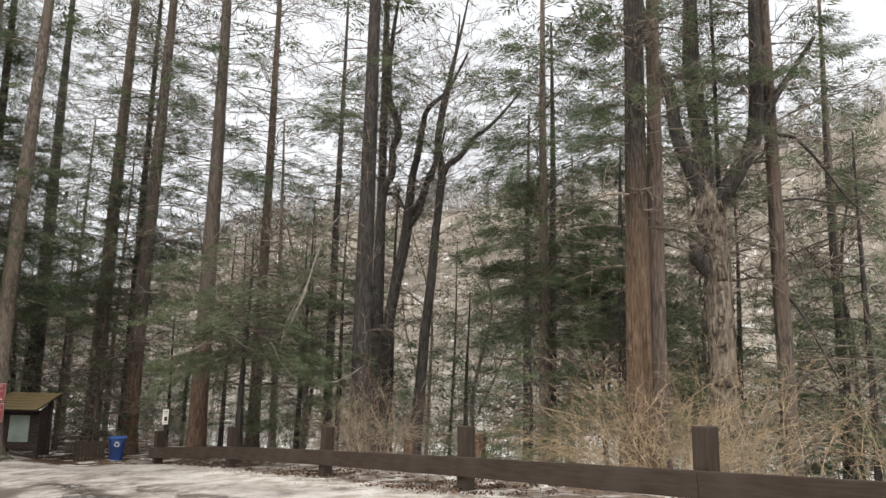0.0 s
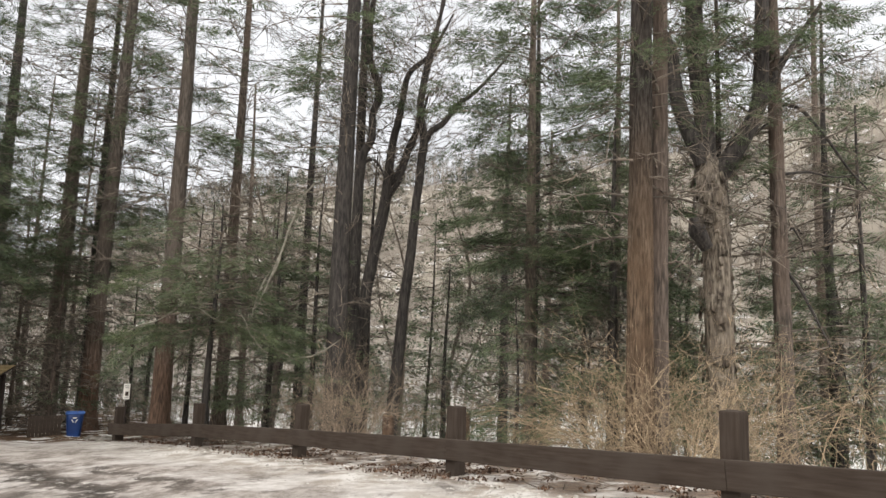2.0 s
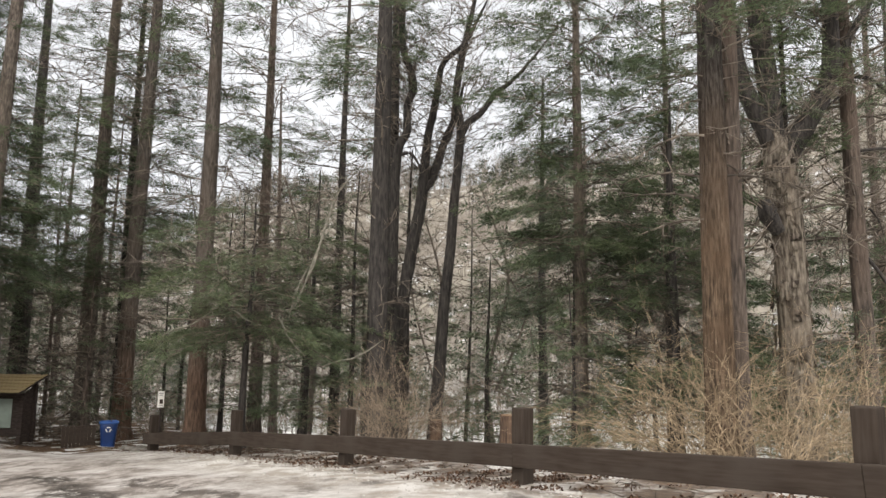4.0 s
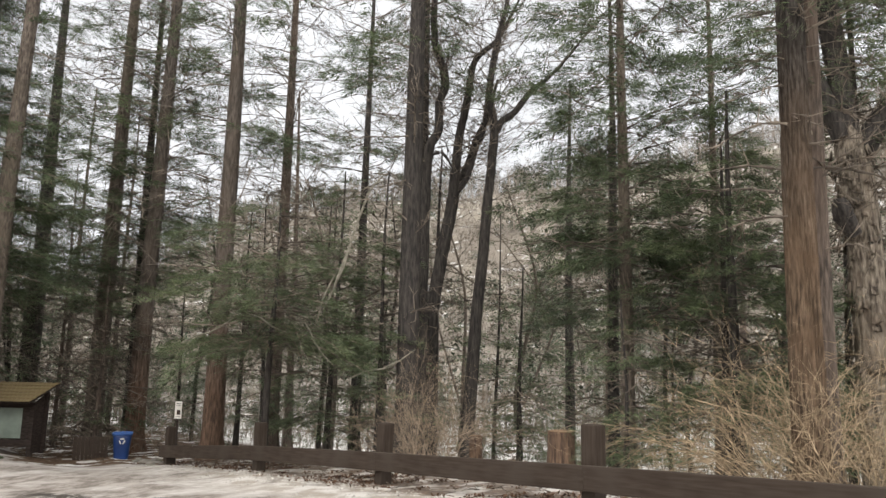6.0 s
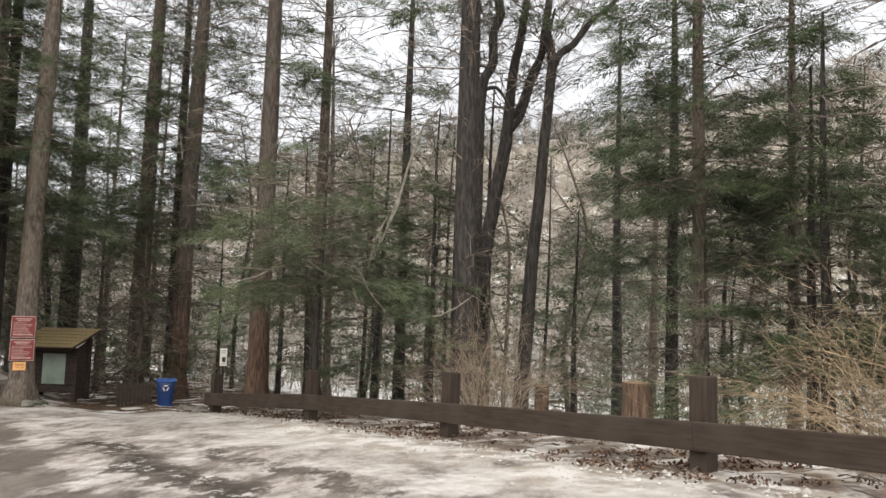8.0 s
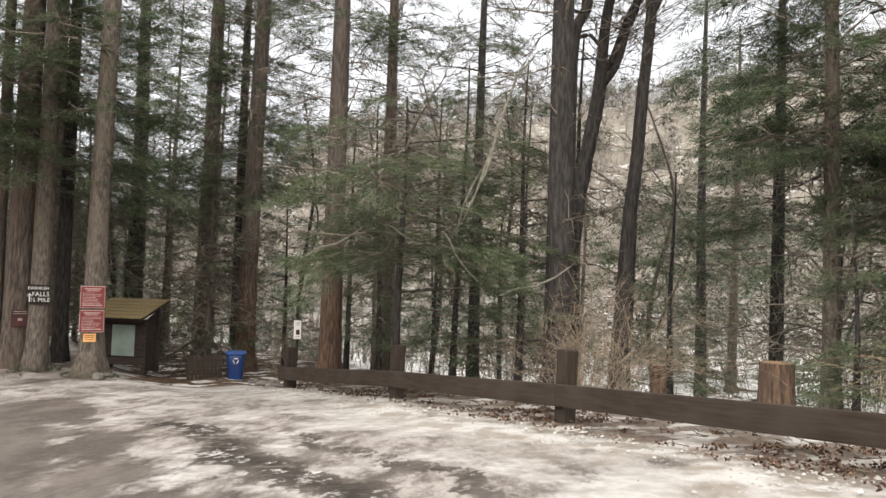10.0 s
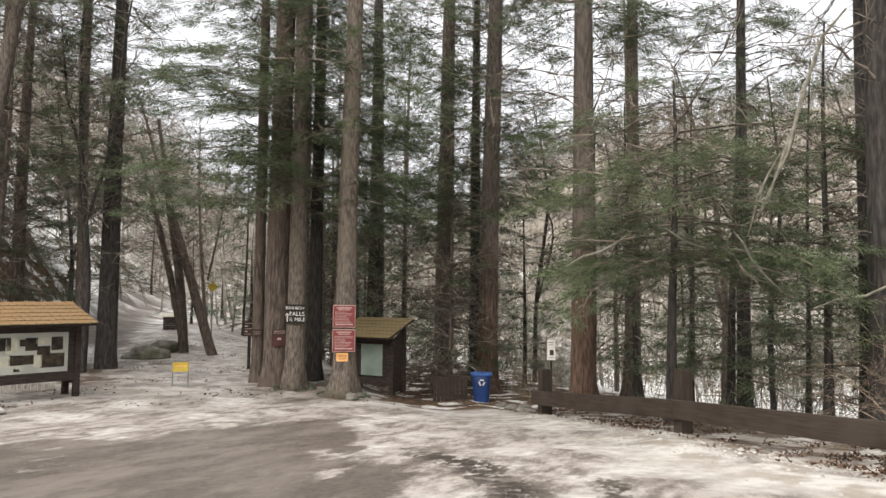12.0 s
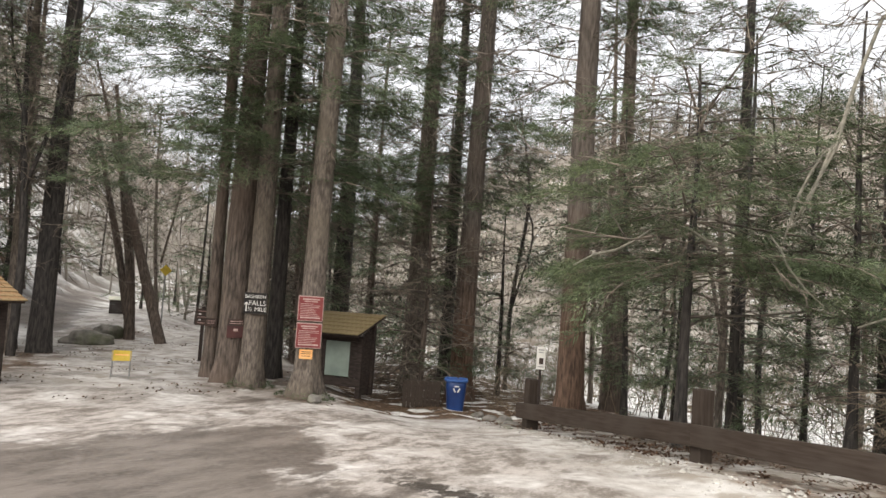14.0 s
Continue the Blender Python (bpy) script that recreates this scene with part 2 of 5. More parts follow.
def build_ground():
    xs, ys = axis(-27, 9, 0.22, 700), axis(-1, 34, 0.22, 700)
    X, Y = np.meshgrid(xs, ys)
    Z = land(X, Y)
    s = (X - FX) * BX + (Y - FY) * BY
    # frozen ruts and ridges of old snow
    bump = 0.012 * np.sin(X * 2.3 + 1.3 * np.sin(Y * 0.9)) * np.sin(Y * 1.7 + X * 0.6)
    berm = 0.07 * np.exp(-((s + 1.0) / 0.5) ** 2) * (0.6 + 0.4 * np.sin(X * 3.1) * np.sin(Y * 2.3))
    Z = Z + (bump + berm) * (np.hypot(X, Y) < 60)
    nx, ny = len(xs), len(ys)
    idx = np.arange(nx * ny).reshape(ny, nx)
    F = np.stack([idx[:-1, :-1], idx[:-1, 1:], idx[1:, 1:], idx[1:, :-1]], -1).reshape(-1, 4)
    V = np.stack([X, Y, Z], -1).reshape(-1, 3)
    me = mesh_from("ground", V, F, ground_material(), True)
    # what covers the ground where: litter strip along the fence, woodland floor, open parking place
    b = ((X + 21.8) * -0.85 + (Y - 19.0) * -0.5).ravel()
    sr, yr, xr = s.ravel(), Y.ravel(), X.ravel()
    d = np.hypot(xr, yr)
    along = (xr - FX) * UX + (yr - FY) * UY
    lit = 0.9 * smooth(-1.1, -0.4, sr) * (1 - smooth(0.9, 2.4, sr)) * (1 - smooth(14, 17, along))
    c = (xr + 28.0) * -0.777 + (yr - 27.0) * -0.63
    lit = np.maximum(lit, 2.6 * smooth(1.2, 2.4, c) * smooth(0.5, 2.0, b) * (1 - smooth(30, 40, b)) * (1 - smooth(4.0, 9.0, (xr + 28.0) * -0.629 + (yr - 27.0) * 0.777)))
    lit = np.maximum(lit, 2.6 * smooth(15.0, 17.0, along) * smooth(-4.2, -3.2, sr) * (1 - smooth(28, 44, along)) * (1 - smooth(4, 9, sr)))
    for cx, cy, cr in ((-13.6, 23.8, 1.9), (-15.4, 23.0, 1.3), (-13.4, 22.1, 0.75), (-23.2, 23.0, 1.9), (-21.2, 21.2, 1.5), (-26.2, 29.6, 1.7), (-22.8, 25.6, 1.0), (-16.6, 24.6, 1.6)):
        lit = np.maximum(lit, np.exp(-(((xr - cx) ** 2 + (yr - cy) ** 2) / cr ** 2) ** 2))
    wood = np.maximum(smooth(0.4, 2.0, sr), smooth(0, 1.5, b))
    wood = np.maximum(wood, smooth(14.5, 16.5, along) * smooth(-4.2, -2.5, sr))
    hill = smooth(50, 90, d)
    bank = smooth(-2.6, -1.2, sr) * (1 - smooth(0.6, 1.6, sr)) * (1 - smooth(13, 15, along))
    bare = (1 - smooth(-5.7, -4.7, sr)) * (1 - smooth(10.5, 13.5, along - 0.25 * (sr + 5)))
    t = np.clip(((xr + 28.0) * -13.6 + (yr - 27.0) * 16.8) / (13.6 ** 2 + 16.8 ** 2), -0.1, 2.5)
    lane = 1 - smooth(1.1, 1.7, np.hypot(xr + 28.0 + 13.6 * t, yr - 27.0 - 16.8 * t))
    lane = lane * smooth(0.0, 0.1, t)
    bare = np.maximum(bare, 1.6 * lane)
    wood = wood * (1 - lane)
    wob = 0.12 * np.sin(along * 1.7) + 0.08 * np.sin(along * 4.1 + 1)
    track = np.exp(-((sr + 4.45 + wob) / 0.28) ** 2) * smooth(-3, 0, along) * (1 - smooth(7.5, 9.5, along))
    track = np.maximum(track, 0.6 * np.exp(-((sr + 3.35 + wob) / 0.2) ** 2) * smooth(0, 2, along) * (1 - smooth(5, 7, along)))
    q = np.clip(((xr + 16.0) * -9 + (yr - 19.5) * 11.5) / (81 + 132.25), 0, 1)
    bank = np.maximum(bank, 0.9 * (1 - smooth(1.0, 3.0, np.hypot(xr + 16.0 + 9 * q, yr - 19.5 - 11.5 * q))) * smooth(0.0, 0.2, q))
    dry = np.maximum(wood, np.maximum(lane, hill))
    for nm, arr in (("dry", dry), ("bare", bare), ("track", track), ("bank", bank), ("litter", lit), ("wood", wood), ("hill", hill)):
        at = me.attributes.new(nm, "FLOAT", "POINT")
        at.data.foreach_set("value", arr.astype(np.float32))
    ob = new("ground", me)
    tagged(ob, "icy asphalt and snow-patched woodland floor on a wooded slope", "ground", kind="structure")
    return ob


def ground_material():
    m = bpy.data.materials.new("icy_ground")
    m.use_nodes = True
    n, l = m.node_tree.nodes, m.node_tree.links
    bs = n["Principled BSDF"]
    geo = n.new("ShaderNodeNewGeometry")

    def tex(scale, detail, stretch=(1, 1, 1), turn=0.0, rough=0.55, dist=0.0):
        mp = n.new("ShaderNodeMapping")
        mp.inputs["Scale"].default_value = stretch
        mp.inputs["Rotation"].default_value = (0, 0, turn)
        l.new(geo.outputs["Position"], mp.inputs["Vector"])
        t = n.new("ShaderNodeTexNoise")
        t.inputs["Scale"].default_value, t.inputs["Detail"].default_value = scale, detail
        t.inputs["Roughness"].default_value, t.inputs["Distortion"].default_value = rough, dist
        l.new(mp.outputs["Vector"], t.inputs["Vector"])
        return t.outputs["Fac"]

    def rng(v, a, b, c=0.0, d=1.0):
        r = n.new("ShaderNodeMapRange")
        r.interpolation_type = "SMOOTHSTEP"
        for key, val in zip(("From Min", "From Max", "To Min", "To Max"), (a, b, c, d)):
            r.inputs[key].default_value = val
        l.new(v, r.inputs["Value"])
        return r.outputs["Result"]

    def mixc(f, a, b):
        x = n.new("ShaderNodeMix")
        x.data_type = "RGBA"
        l.new(f, x.inputs["Factor"])
        for sock, val in ((x.inputs["A"], a), (x.inputs["B"], b)):
            if isinstance(val, tuple):
                sock.default_value = (*val, 1)
            else:
                l.new(val, sock)
        return x.outputs["Result"]

    def op(kind, a, b):
        x = n.new("ShaderNodeMath")
        x.operation, x.use_clamp = kind, True
        for i, val in enumerate((a, b)):
            if isinstance(val, float):
                x.inputs[i].default_value = val
            else:
                l.new(val, x.inputs[i])
        return x.outputs[0]

    def attr(name):
        x = n.new("ShaderNodeAttribute")
        x.attribute_name = name
        return x.outputs["Fac"]

    fine = tex(14, 6)
    asphalt = mixc(rng(fine, 0.3, 0.7), (0.078, 0.064, 0.055), (0.139, 0.117, 0.102))
    asphalt = mixc(rng(tex(0.9, 8, (1, 0.35, 1), 0.67, 0.68), 0.42, 0.6), asphalt, (0.19, 0.162, 0.143))
    asphalt = mixc(op("MULTIPLY", rng(tex(2.6, 9, (1, 0.5, 1), 0.67, 0.72), 0.5, 0.62), 0.6), asphalt, (0.07, 0.059, 0.049))
    asphalt = mixc(op("MULTIPLY", rng(tex(26, 4, rough=0.7), 0.6, 0.7), 0.5), asphalt, (0.3, 0.275, 0.245))
    ice = mixc(rng(tex(3.2, 10, (1, 0.45, 1), 0.67, 0.78), 0.38, 0.62), (0.15, 0.126, 0.107), (0.425, 0.387, 0.36))
    snow = mixc(rng(tex(5, 5), 0.3, 0.7), (0.36, 0.332, 0.307), (0.575, 0.547, 0.527))
    # ice left between wheel tracks that run along the walk
    cover = op("ADD", op("MULTIPLY", tex(0.42, 7, (1.0, 0.45, 1), 0.67, 0.62, 0.4), 0.6), op("MULTIPLY", tex(1.9, 6, (1, 0.45, 1), 0.67, 0.65), 0.4))
    cover = op("SUBTRACT", op("SUBTRACT", op("ADD", cover, 0.045), op("MULTIPLY", attr("bare"), 0.15)), op("MULTIPLY", op("MULTIPLY", attr("track"), rng(tex(5.5, 9, (1, 0.6, 1), 0.67, 0.75), 0.4, 0.54)), 0.34))
    cover = op("ADD", cover, op("MULTIPLY", op("SUBTRACT", tex(7.5, 6, (1, 0.55, 1), 0.67, 0.7), 0.42), 0.16))
    cover = op("ADD", cover, op("MULTIPLY", op("SUBTRACT", tex(21, 5, (1, 0.7, 1), 0.67, 0.7), 0.44), 0.07))
    cov = rng(cover, 0.452, 0.528)
    asphalt = mixc(op("MULTIPLY", attr("track"), rng(tex(4.0, 6), 0.36, 0.46)), asphalt, (0.034, 0.027, 0.021))
    road = mixc(cov, asphalt, mixc(rng(tex(0.7, 6), 0.47, 0.6), ice, snow))
    forest_leaf = mixc(rng(tex(9, 5), 0.35, 0.7), (0.06, 0.041, 0.029), (0.19, 0.126, 0.083))
    patches = rng(tex(0.55, 7, rough=0.65), 0.4, 0.47)
    clean = mixc(rng(tex(3, 5), 0.3, 0.7), (0.6, 0.59, 0.57), (0.84, 0.83, 0.82))
    floor = mixc(patches, forest_leaf, clean)
    road = mixc(op("MULTIPLY", attr("bank"), rng(tex(1.1, 6), 0.36, 0.5)), road, mixc(rng(tex(2.4, 6), 0.4, 0.62), (0.32, 0.279, 0.238), (0.6, 0.573, 0.55)))
    base = mixc(attr("wood"), road, floor)
    base = mixc(op("MULTIPLY", attr("litter"), rng(tex(1.5, 7), 0.43, 0.53)), base, forest_leaf)
    # hillside ground, greyed so that its colour carries the distance haze
    hillc = mixc(rng(tex(0.06, 6), 0.4, 0.62), (0.215, 0.19, 0.162), (0.31, 0.28, 0.235))
    hillc = mixc(rng(tex(0.4, 7, rough=0.65), 0.56, 0.66), hillc, (0.62, 0.62, 0.62))
    base = mixc(attr("hill"), base, hillc)
    l.new(base, bs.inputs["Base Color"])
    wet = rng(cov, 0.0, 1.0, 0.5, 0.6)
    rough = n.new("ShaderNodeMix")
    l.new(attr("wood"), rough.inputs[0])
    l.new(wet, rough.inputs[2])
    rough.inputs[3].default_value = 0.9
    l.new(rough.outputs[0], bs.inputs["Roughness"])
    l.new(rng(attr("dry"), 0.0, 1.0, 0.5, 0.06), bs.inputs["Specular IOR Level"])
    bp = n.new("ShaderNodeBump")
    bp.inputs["Strength"].default_value, bp.inputs["Distance"].default_value = 0.7, 0.06
    lumps = op("MULTIPLY", tex(6.5, 7, rough=0.7), op("ADD", op("MULTIPLY", attr("bank"), 0.6), 0.12))
    l.new(op("ADD", op("ADD", op("MULTIPLY", fine, 0.25), op("MULTIPLY", cover, 0.5)), lumps), bp.inputs["Height"])
    l.new(bp.outputs["Normal"], bs.inputs["Normal"])
    return m


build_ground()


# ---- mesh helpers ----
def part(name, me, parent, label="", loc=None):
    """One mesh object under a thing or a part."""
    ob = new(name, me)
    ob.parent = parent
    if loc is not None:
        ob.location = loc
    if label:
        tagged(ob, label)
    return ob


def bm_mesh(name, bm, mat, smooth_faces=False):
    me = bpy.data.meshes.new(name)
    bm.normal_update()
    if smooth_faces:
        for f in bm.faces:
            f.smooth = True
    bm.to_mesh(me)
    bm.free()
    me.materials.append(mat)
    return me


def box(bm, size, at, bevel=0.0, turn=None):
    """A bevelled box in bm: size, centre, optional turn."""
    made = bmesh.ops.create_cube(bm, size=1)["verts"]
    bmesh.ops.scale(bm, vec=size, verts=made)
    if bevel:
        edges = list({e for v in made for e in v.link_edges})
        made = bmesh.ops.bevel(bm, geom=edges, offset=bevel, segments=2, affect="EDGES", profile=0.6)["verts"]
    m = Matrix.Translation(at) @ (turn or Matrix())
    bmesh.ops.transform(bm, matrix=m, verts=made)


def boxed(name, size, at, mat, parent, label="", bevel=0.01, turn=None):
    bm = bmesh.new()
    box(bm, size, at, bevel, turn)
    return part(name, bm_mesh(name, bm, mat), parent, label)


def rings(points, radii, sides, ripple=None):
    """Verts and quads of a tube along points. ripple(angle, along) scales the radius."""
    P = np.asarray(points, float)
    n = len(P)
    T = np.gradient(P, axis=0)
    T /= np.linalg.norm(T, axis=1)[:, None] + 1e-9
    ref = np.array([1.0, 0, 0]) if abs(T[:, 0]).mean() < 0.8 else np.array([0, 1.0, 0])
    A = np.cross(T, ref)
    A /= np.linalg.norm(A, axis=1)[:, None] + 1e-9
    B = np.cross(T, A)
    th = np.linspace(0, 2 * np.pi, sides, endpoint=False)
    rad = np.asarray(radii, float)[:, None] * np.ones(sides)
    if ripple is not None:
        rad = rad * ripple(th[None, :], np.arange(n)[:, None] / max(1, n - 1))
    V = P[:, None, :] + rad[..., None] * (np.cos(th)[None, :, None] * A[:, None, :] + np.sin(th)[None, :, None] * B[:, None, :])
    i = np.arange(n - 1)[:, None] * sides
    j = np.arange(sides)[None, :]
    k = (j + 1) % sides
    F = np.stack([i + j, i + sides + j, i + sides + k, i + k], -1).reshape(-1, 4)
    return V.reshape(-1, 3), F


def joined(pieces):
    V, F, o = [], [], 0
    for v, f in pieces:
        V.append(v)
        F.append(f + o)
        o += len(v)
    return np.concatenate(V), np.concatenate(F)


def cones(A, B, r):
    """Thin three-sided tapering twigs from A to B."""
    A, B = np.asarray(A, float), np.asarray(B, float)
    r = np.broadcast_to(np.asarray(r, float), (len(A),))
    T = B - A
    T /= np.linalg.norm(T, axis=1)[:, None] + 1e-9
    ref = np.where(np.abs(T[:, 2:3]) < 0.9, np.array([[0, 0, 1.0]]), np.array([[1.0, 0, 0]]))
    U = np.cross(T, ref)
    U /= np.linalg.norm(U, axis=1)[:, None] + 1e-9
    W = np.cross(T, U)
    V = np.empty((len(A), 4, 3))
    for k in range(3):
        a = 2 * np.pi * k / 3
        V[:, k] = A + r[:, None] * (np.cos(a) * U + np.sin(a) * W)
    V[:, 3] = B
    base = np.arange(len(A))[:, None, None] * 4
    F = (base + np.array([[0, 1, 3], [1, 2, 3], [2, 0, 3]])[None]).reshape(-1, 3)
    return V.reshape(-1, 3), F


def unit(v):
    return v / (np.linalg.norm(v, axis=-1, keepdims=True) + 1e-9)


def sprays(O, D, size, rng, leaflets=9, droop=0.25, width=0.09):
    """Flat drooping needle sprays: a fan of narrow leaflets set on both sides of a twig."""
    n = len(O)
    D = unit(D)
    side = unit(np.cross(D, np.array([0, 0, 1.0]) + rng.normal(0, 0.45, (n, 3))))
    size = np.broadcast_to(size, (n,))
    V = np.empty((n, leaflets, 3, 3))
    for k in range(leaflets):
        f = k / leaflets
        sg = 1 if k % 2 else -1
        last = k == leaflets - 1
        base = O + D * (size * f)[:, None]
        base[:, 2] -= droop * size * f * f
        ang = 0.0 if last else 0.95 - 0.35 * f
        ln = size * ((1 - 0.62 * f) * 0.62) * rng.uniform(0.75, 1.2, n)
        dv = unit(D * np.cos(ang) + side * (sg * np.sin(ang)) + rng.normal(0, 0.12, (n, 3)))
        tip = base + dv * ln[:, None]
        tip[:, 2] -= droop * ln * 0.6
        wv = unit(np.cross(dv, np.cross(D, side))) * (ln * width)[:, None]
        mid = base + (tip - base) * 0.35
        V[:, k, 0], V[:, k, 1], V[:, k, 2] = mid - wv, mid + wv, tip
        V[:, k, 0] = (V[:, k, 0] + base - wv * 0.3) / 2
    F = np.arange(n * leaflets * 3).reshape(-1, 3)
    return V.reshape(-1, 3), F


def trunk_line(z0, h, lean, rng, wob=0.06, n=26):
    q = np.linspace(0, 1, n) ** 1.15
    ph = rng.uniform(0, 6.3, 4)
    x = lean[0] * h * q + wob * (np.sin(q * 5 + ph[0]) - np.sin(ph[0])) * q
    y = lean[1] * h * q + wob * (np.sin(q * 4.3 + ph[1]) - np.sin(ph[1])) * q
    return np.stack([x, y, z0 + h * q], -1), q


def trunk_mesh(line, q, r, rng, mat, sides=18, flare=0.55, ridge=0.05, name="trunk", furrow=0.0):
    h = line[-1, 2] - line[0, 2]
    rad = r * ((1 - 0.8 * q ** 1.1) + flare * np.exp(-q * h / 0.45))
    ph = rng.uniform(0, 6.3, 6)

    def ripple(th, t):
        v = 1 + ridge * np.sin(5 * th + ph[0] + 2 * np.sin(9 * t + ph[1])) + ridge * 0.7 * np.sin(9 * th + ph[2] + 3 * t)
        if furrow:
            v = v - furrow * (1 - np.abs(np.sin(11 * th + 2.4 * np.sin(23 * t + 3 * th) + 1.3 * np.sin(61 * t + 5 * th) + 0.8 * np.sin(127 * t - 4 * th))))
        return v + 0.22 * np.exp(-t * h / 0.5) * np.sin(4 * th + ph[3])
    V, F = rings(line, np.maximum(rad, 0.012), sides, ripple)
    return mesh_from(name, V, F, mat, True), rad


def point_on(line, q, f):
    return np.stack([np.interp(f, q, line[:, i]) for i in range(3)], -1)


def dead_branches(line, q, rad, lo, hi, count, length, rng, twigs=6, droop=0.3, thick=0.034, up=0.2, az=None):
    """Bare limbs with side twigs, between the fractions lo and hi of the trunk."""
    A, B, Rr = [], [], []
    f = rng.uniform(lo, hi, count)
    root = point_on(line, q, f)
    a = rng.uniform(0, 2 * np.pi, count) if az is None else rng.normal(az[0], az[1], count)
    L = length * rng.uniform(0.35, 1.1, count)
    d = np.stack([np.cos(a), np.sin(a), rng.normal(up, 0.25, count)], -1)
    segs = 5
    prev, dirv = root, unit(d)
    joints = [prev]
    for k in range(segs):
        nxt = prev + dirv * (L / segs)[:, None]
        A.append(prev), B.append(prev + (nxt - prev) * 1.25)
        Rr.append(thick * (L / length + 0.3) * (1 - k / (segs + 0.6)))
        joints.append(nxt)
        dirv = unit(dirv + rng.normal(0, 0.14, (count, 3)) + np.array([0, 0, -droop * 0.35 + (0.1 if k > 2 else 0)]))
        prev = nxt
    J = np.stack(joints, 1)
    for _ in range(twigs):
        fr = rng.uniform(0.25, 1, count) * segs
        i = np.minimum(fr.astype(int), segs - 1)
        fi = (fr - i)[:, None]
        ar = np.arange(count)
        p = J[ar, i] * (1 - fi) + J[ar, i + 1] * fi
        dv = unit(unit(J[ar, i + 1] - J[ar, i]) * 0.7 + rng.normal(0, 0.55, (count, 3)))
        ln = L * rng.uniform(0.15, 0.42, count)
        e = p + dv * ln[:, None]
        A.append(p), B.append(e), Rr.append(thick * 0.4 * np.ones(count))
        for _ in range(2):
            m = p + (e - p) * rng.uniform(0.3, 0.8, (count, 1))
            A.append(m), B.append(m + unit(dv + rng.normal(0, 0.6, (count, 3))) * (ln * 0.5)[:, None])
            Rr.append(thick * 0.25 * np.ones(count))
    return cones(np.concatenate(A), np.concatenate(B), np.concatenate(Rr))


def crown_on(line, q, lo, hi, count, reach, rng, per_m=9, spray=0.42, leaflets=14, shape="cone", up=0.1, az=None, fine=12.0):
    """Needled boughs, finely leaved below the height fine. Returns the boughs' wood and the foliage."""
    f = np.sort(lo + (hi - lo) * rng.uniform(0, 1, count) ** 1.7)
    root = point_on(line, q, f)
    a = rng.uniform(0, 2 * np.pi, count) if az is None else rng.normal(az[0], az[1], count)
    g = (f - lo) / max(1e-6, hi - lo)
    if shape == "cone":
        L = reach * (1 - 0.85 * g) * rng.uniform(0.55, 1.1, count)
    elif shape == "oval":
        L = reach * np.sqrt(np.clip(1 - (2 * g - 0.8) ** 2 / 1.9, 0.05, 1)) * rng.uniform(0.5, 1.1, count)
    else:
        L = reach * rng.uniform(0.4, 1.1, count)
    L = np.maximum(L, 0.35)
    A, B, Rr = [], [], []
    O, D, S = ([], []), ([], []), ([], [])
    for i in range(count):
        high = int(root[i, 2] > fine)
        d = np.array([np.cos(a[i]), np.sin(a[i]), up + rng.normal(0, 0.12)])
        d /= np.linalg.norm(d)
        m = max(4, int(L[i] * 2.5))
        t = np.linspace(0, 1, m)
        pts = root[i] + d * (t * L[i])[:, None]
        pts[:, 2] -= 0.22 * L[i] * t ** 2
        pts[1:] += np.cumsum(rng.normal(0, 0.035, (m - 1, 3)), 0)
        A.append(pts[:-1]), B.append(pts[1:] + (pts[1:] - pts[:-1]) * 0.2)
        Rr.append(0.006 + 0.011 * L[i] / 3 * (1 - t[:-1]) * 2)
        k = max(4, int(L[i] * per_m * (0.3 if high else 1.35)))
        ft = rng.uniform(0.1, 1, k) ** 0.75
        o = np.stack([np.interp(ft, t, pts[:, j]) for j in range(3)], -1)
        lat = np.cross(d, [0, 0, 1.0]) * rng.choice([-1, 1], k)[:, None]
        off = rng.uniform(0, 0.36, k) * L[i] * (1.05 - ft)
        o2 = o + unit(lat + d * 0.7) * off[:, None] + rng.normal(0, 0.05, (k, 3))
        o2[:, 2] -= 0.16 * off
        w = slice(0, k if high else k // 3)
        A.append(o[w]), B.append(o2[w] + 1e-4), Rr.append(np.full(len(o[w]), 0.005))
        O[high].append(o2), D[high].append(unit(lat * rng.uniform(0.3, 1.0, (k, 1)) + d + rng.normal(0, 0.2, (k, 3))))
        S[high].append(spray * (1.55 if high else 0.84) * rng.uniform(0.6, 1.25, k))
    wood = cones(np.concatenate(A), np.concatenate(B), np.concatenate(Rr))
    leaves = [sprays(np.concatenate(O[h]), np.concatenate(D[h]), np.concatenate(S[h]), rng, (leaflets, 8)[h], droop=0.32, width=(0.085, 0.13)[h]) for h in (0, 1) if O[h]]
    return wood, joined(leaves)


def tree_empty(name, x, y, label, category="tree", group="", sink=0.05):
    e = new(name)
    e.location = (x, y, height(x, y) - sink)
    return tagged(e, label, category, group)


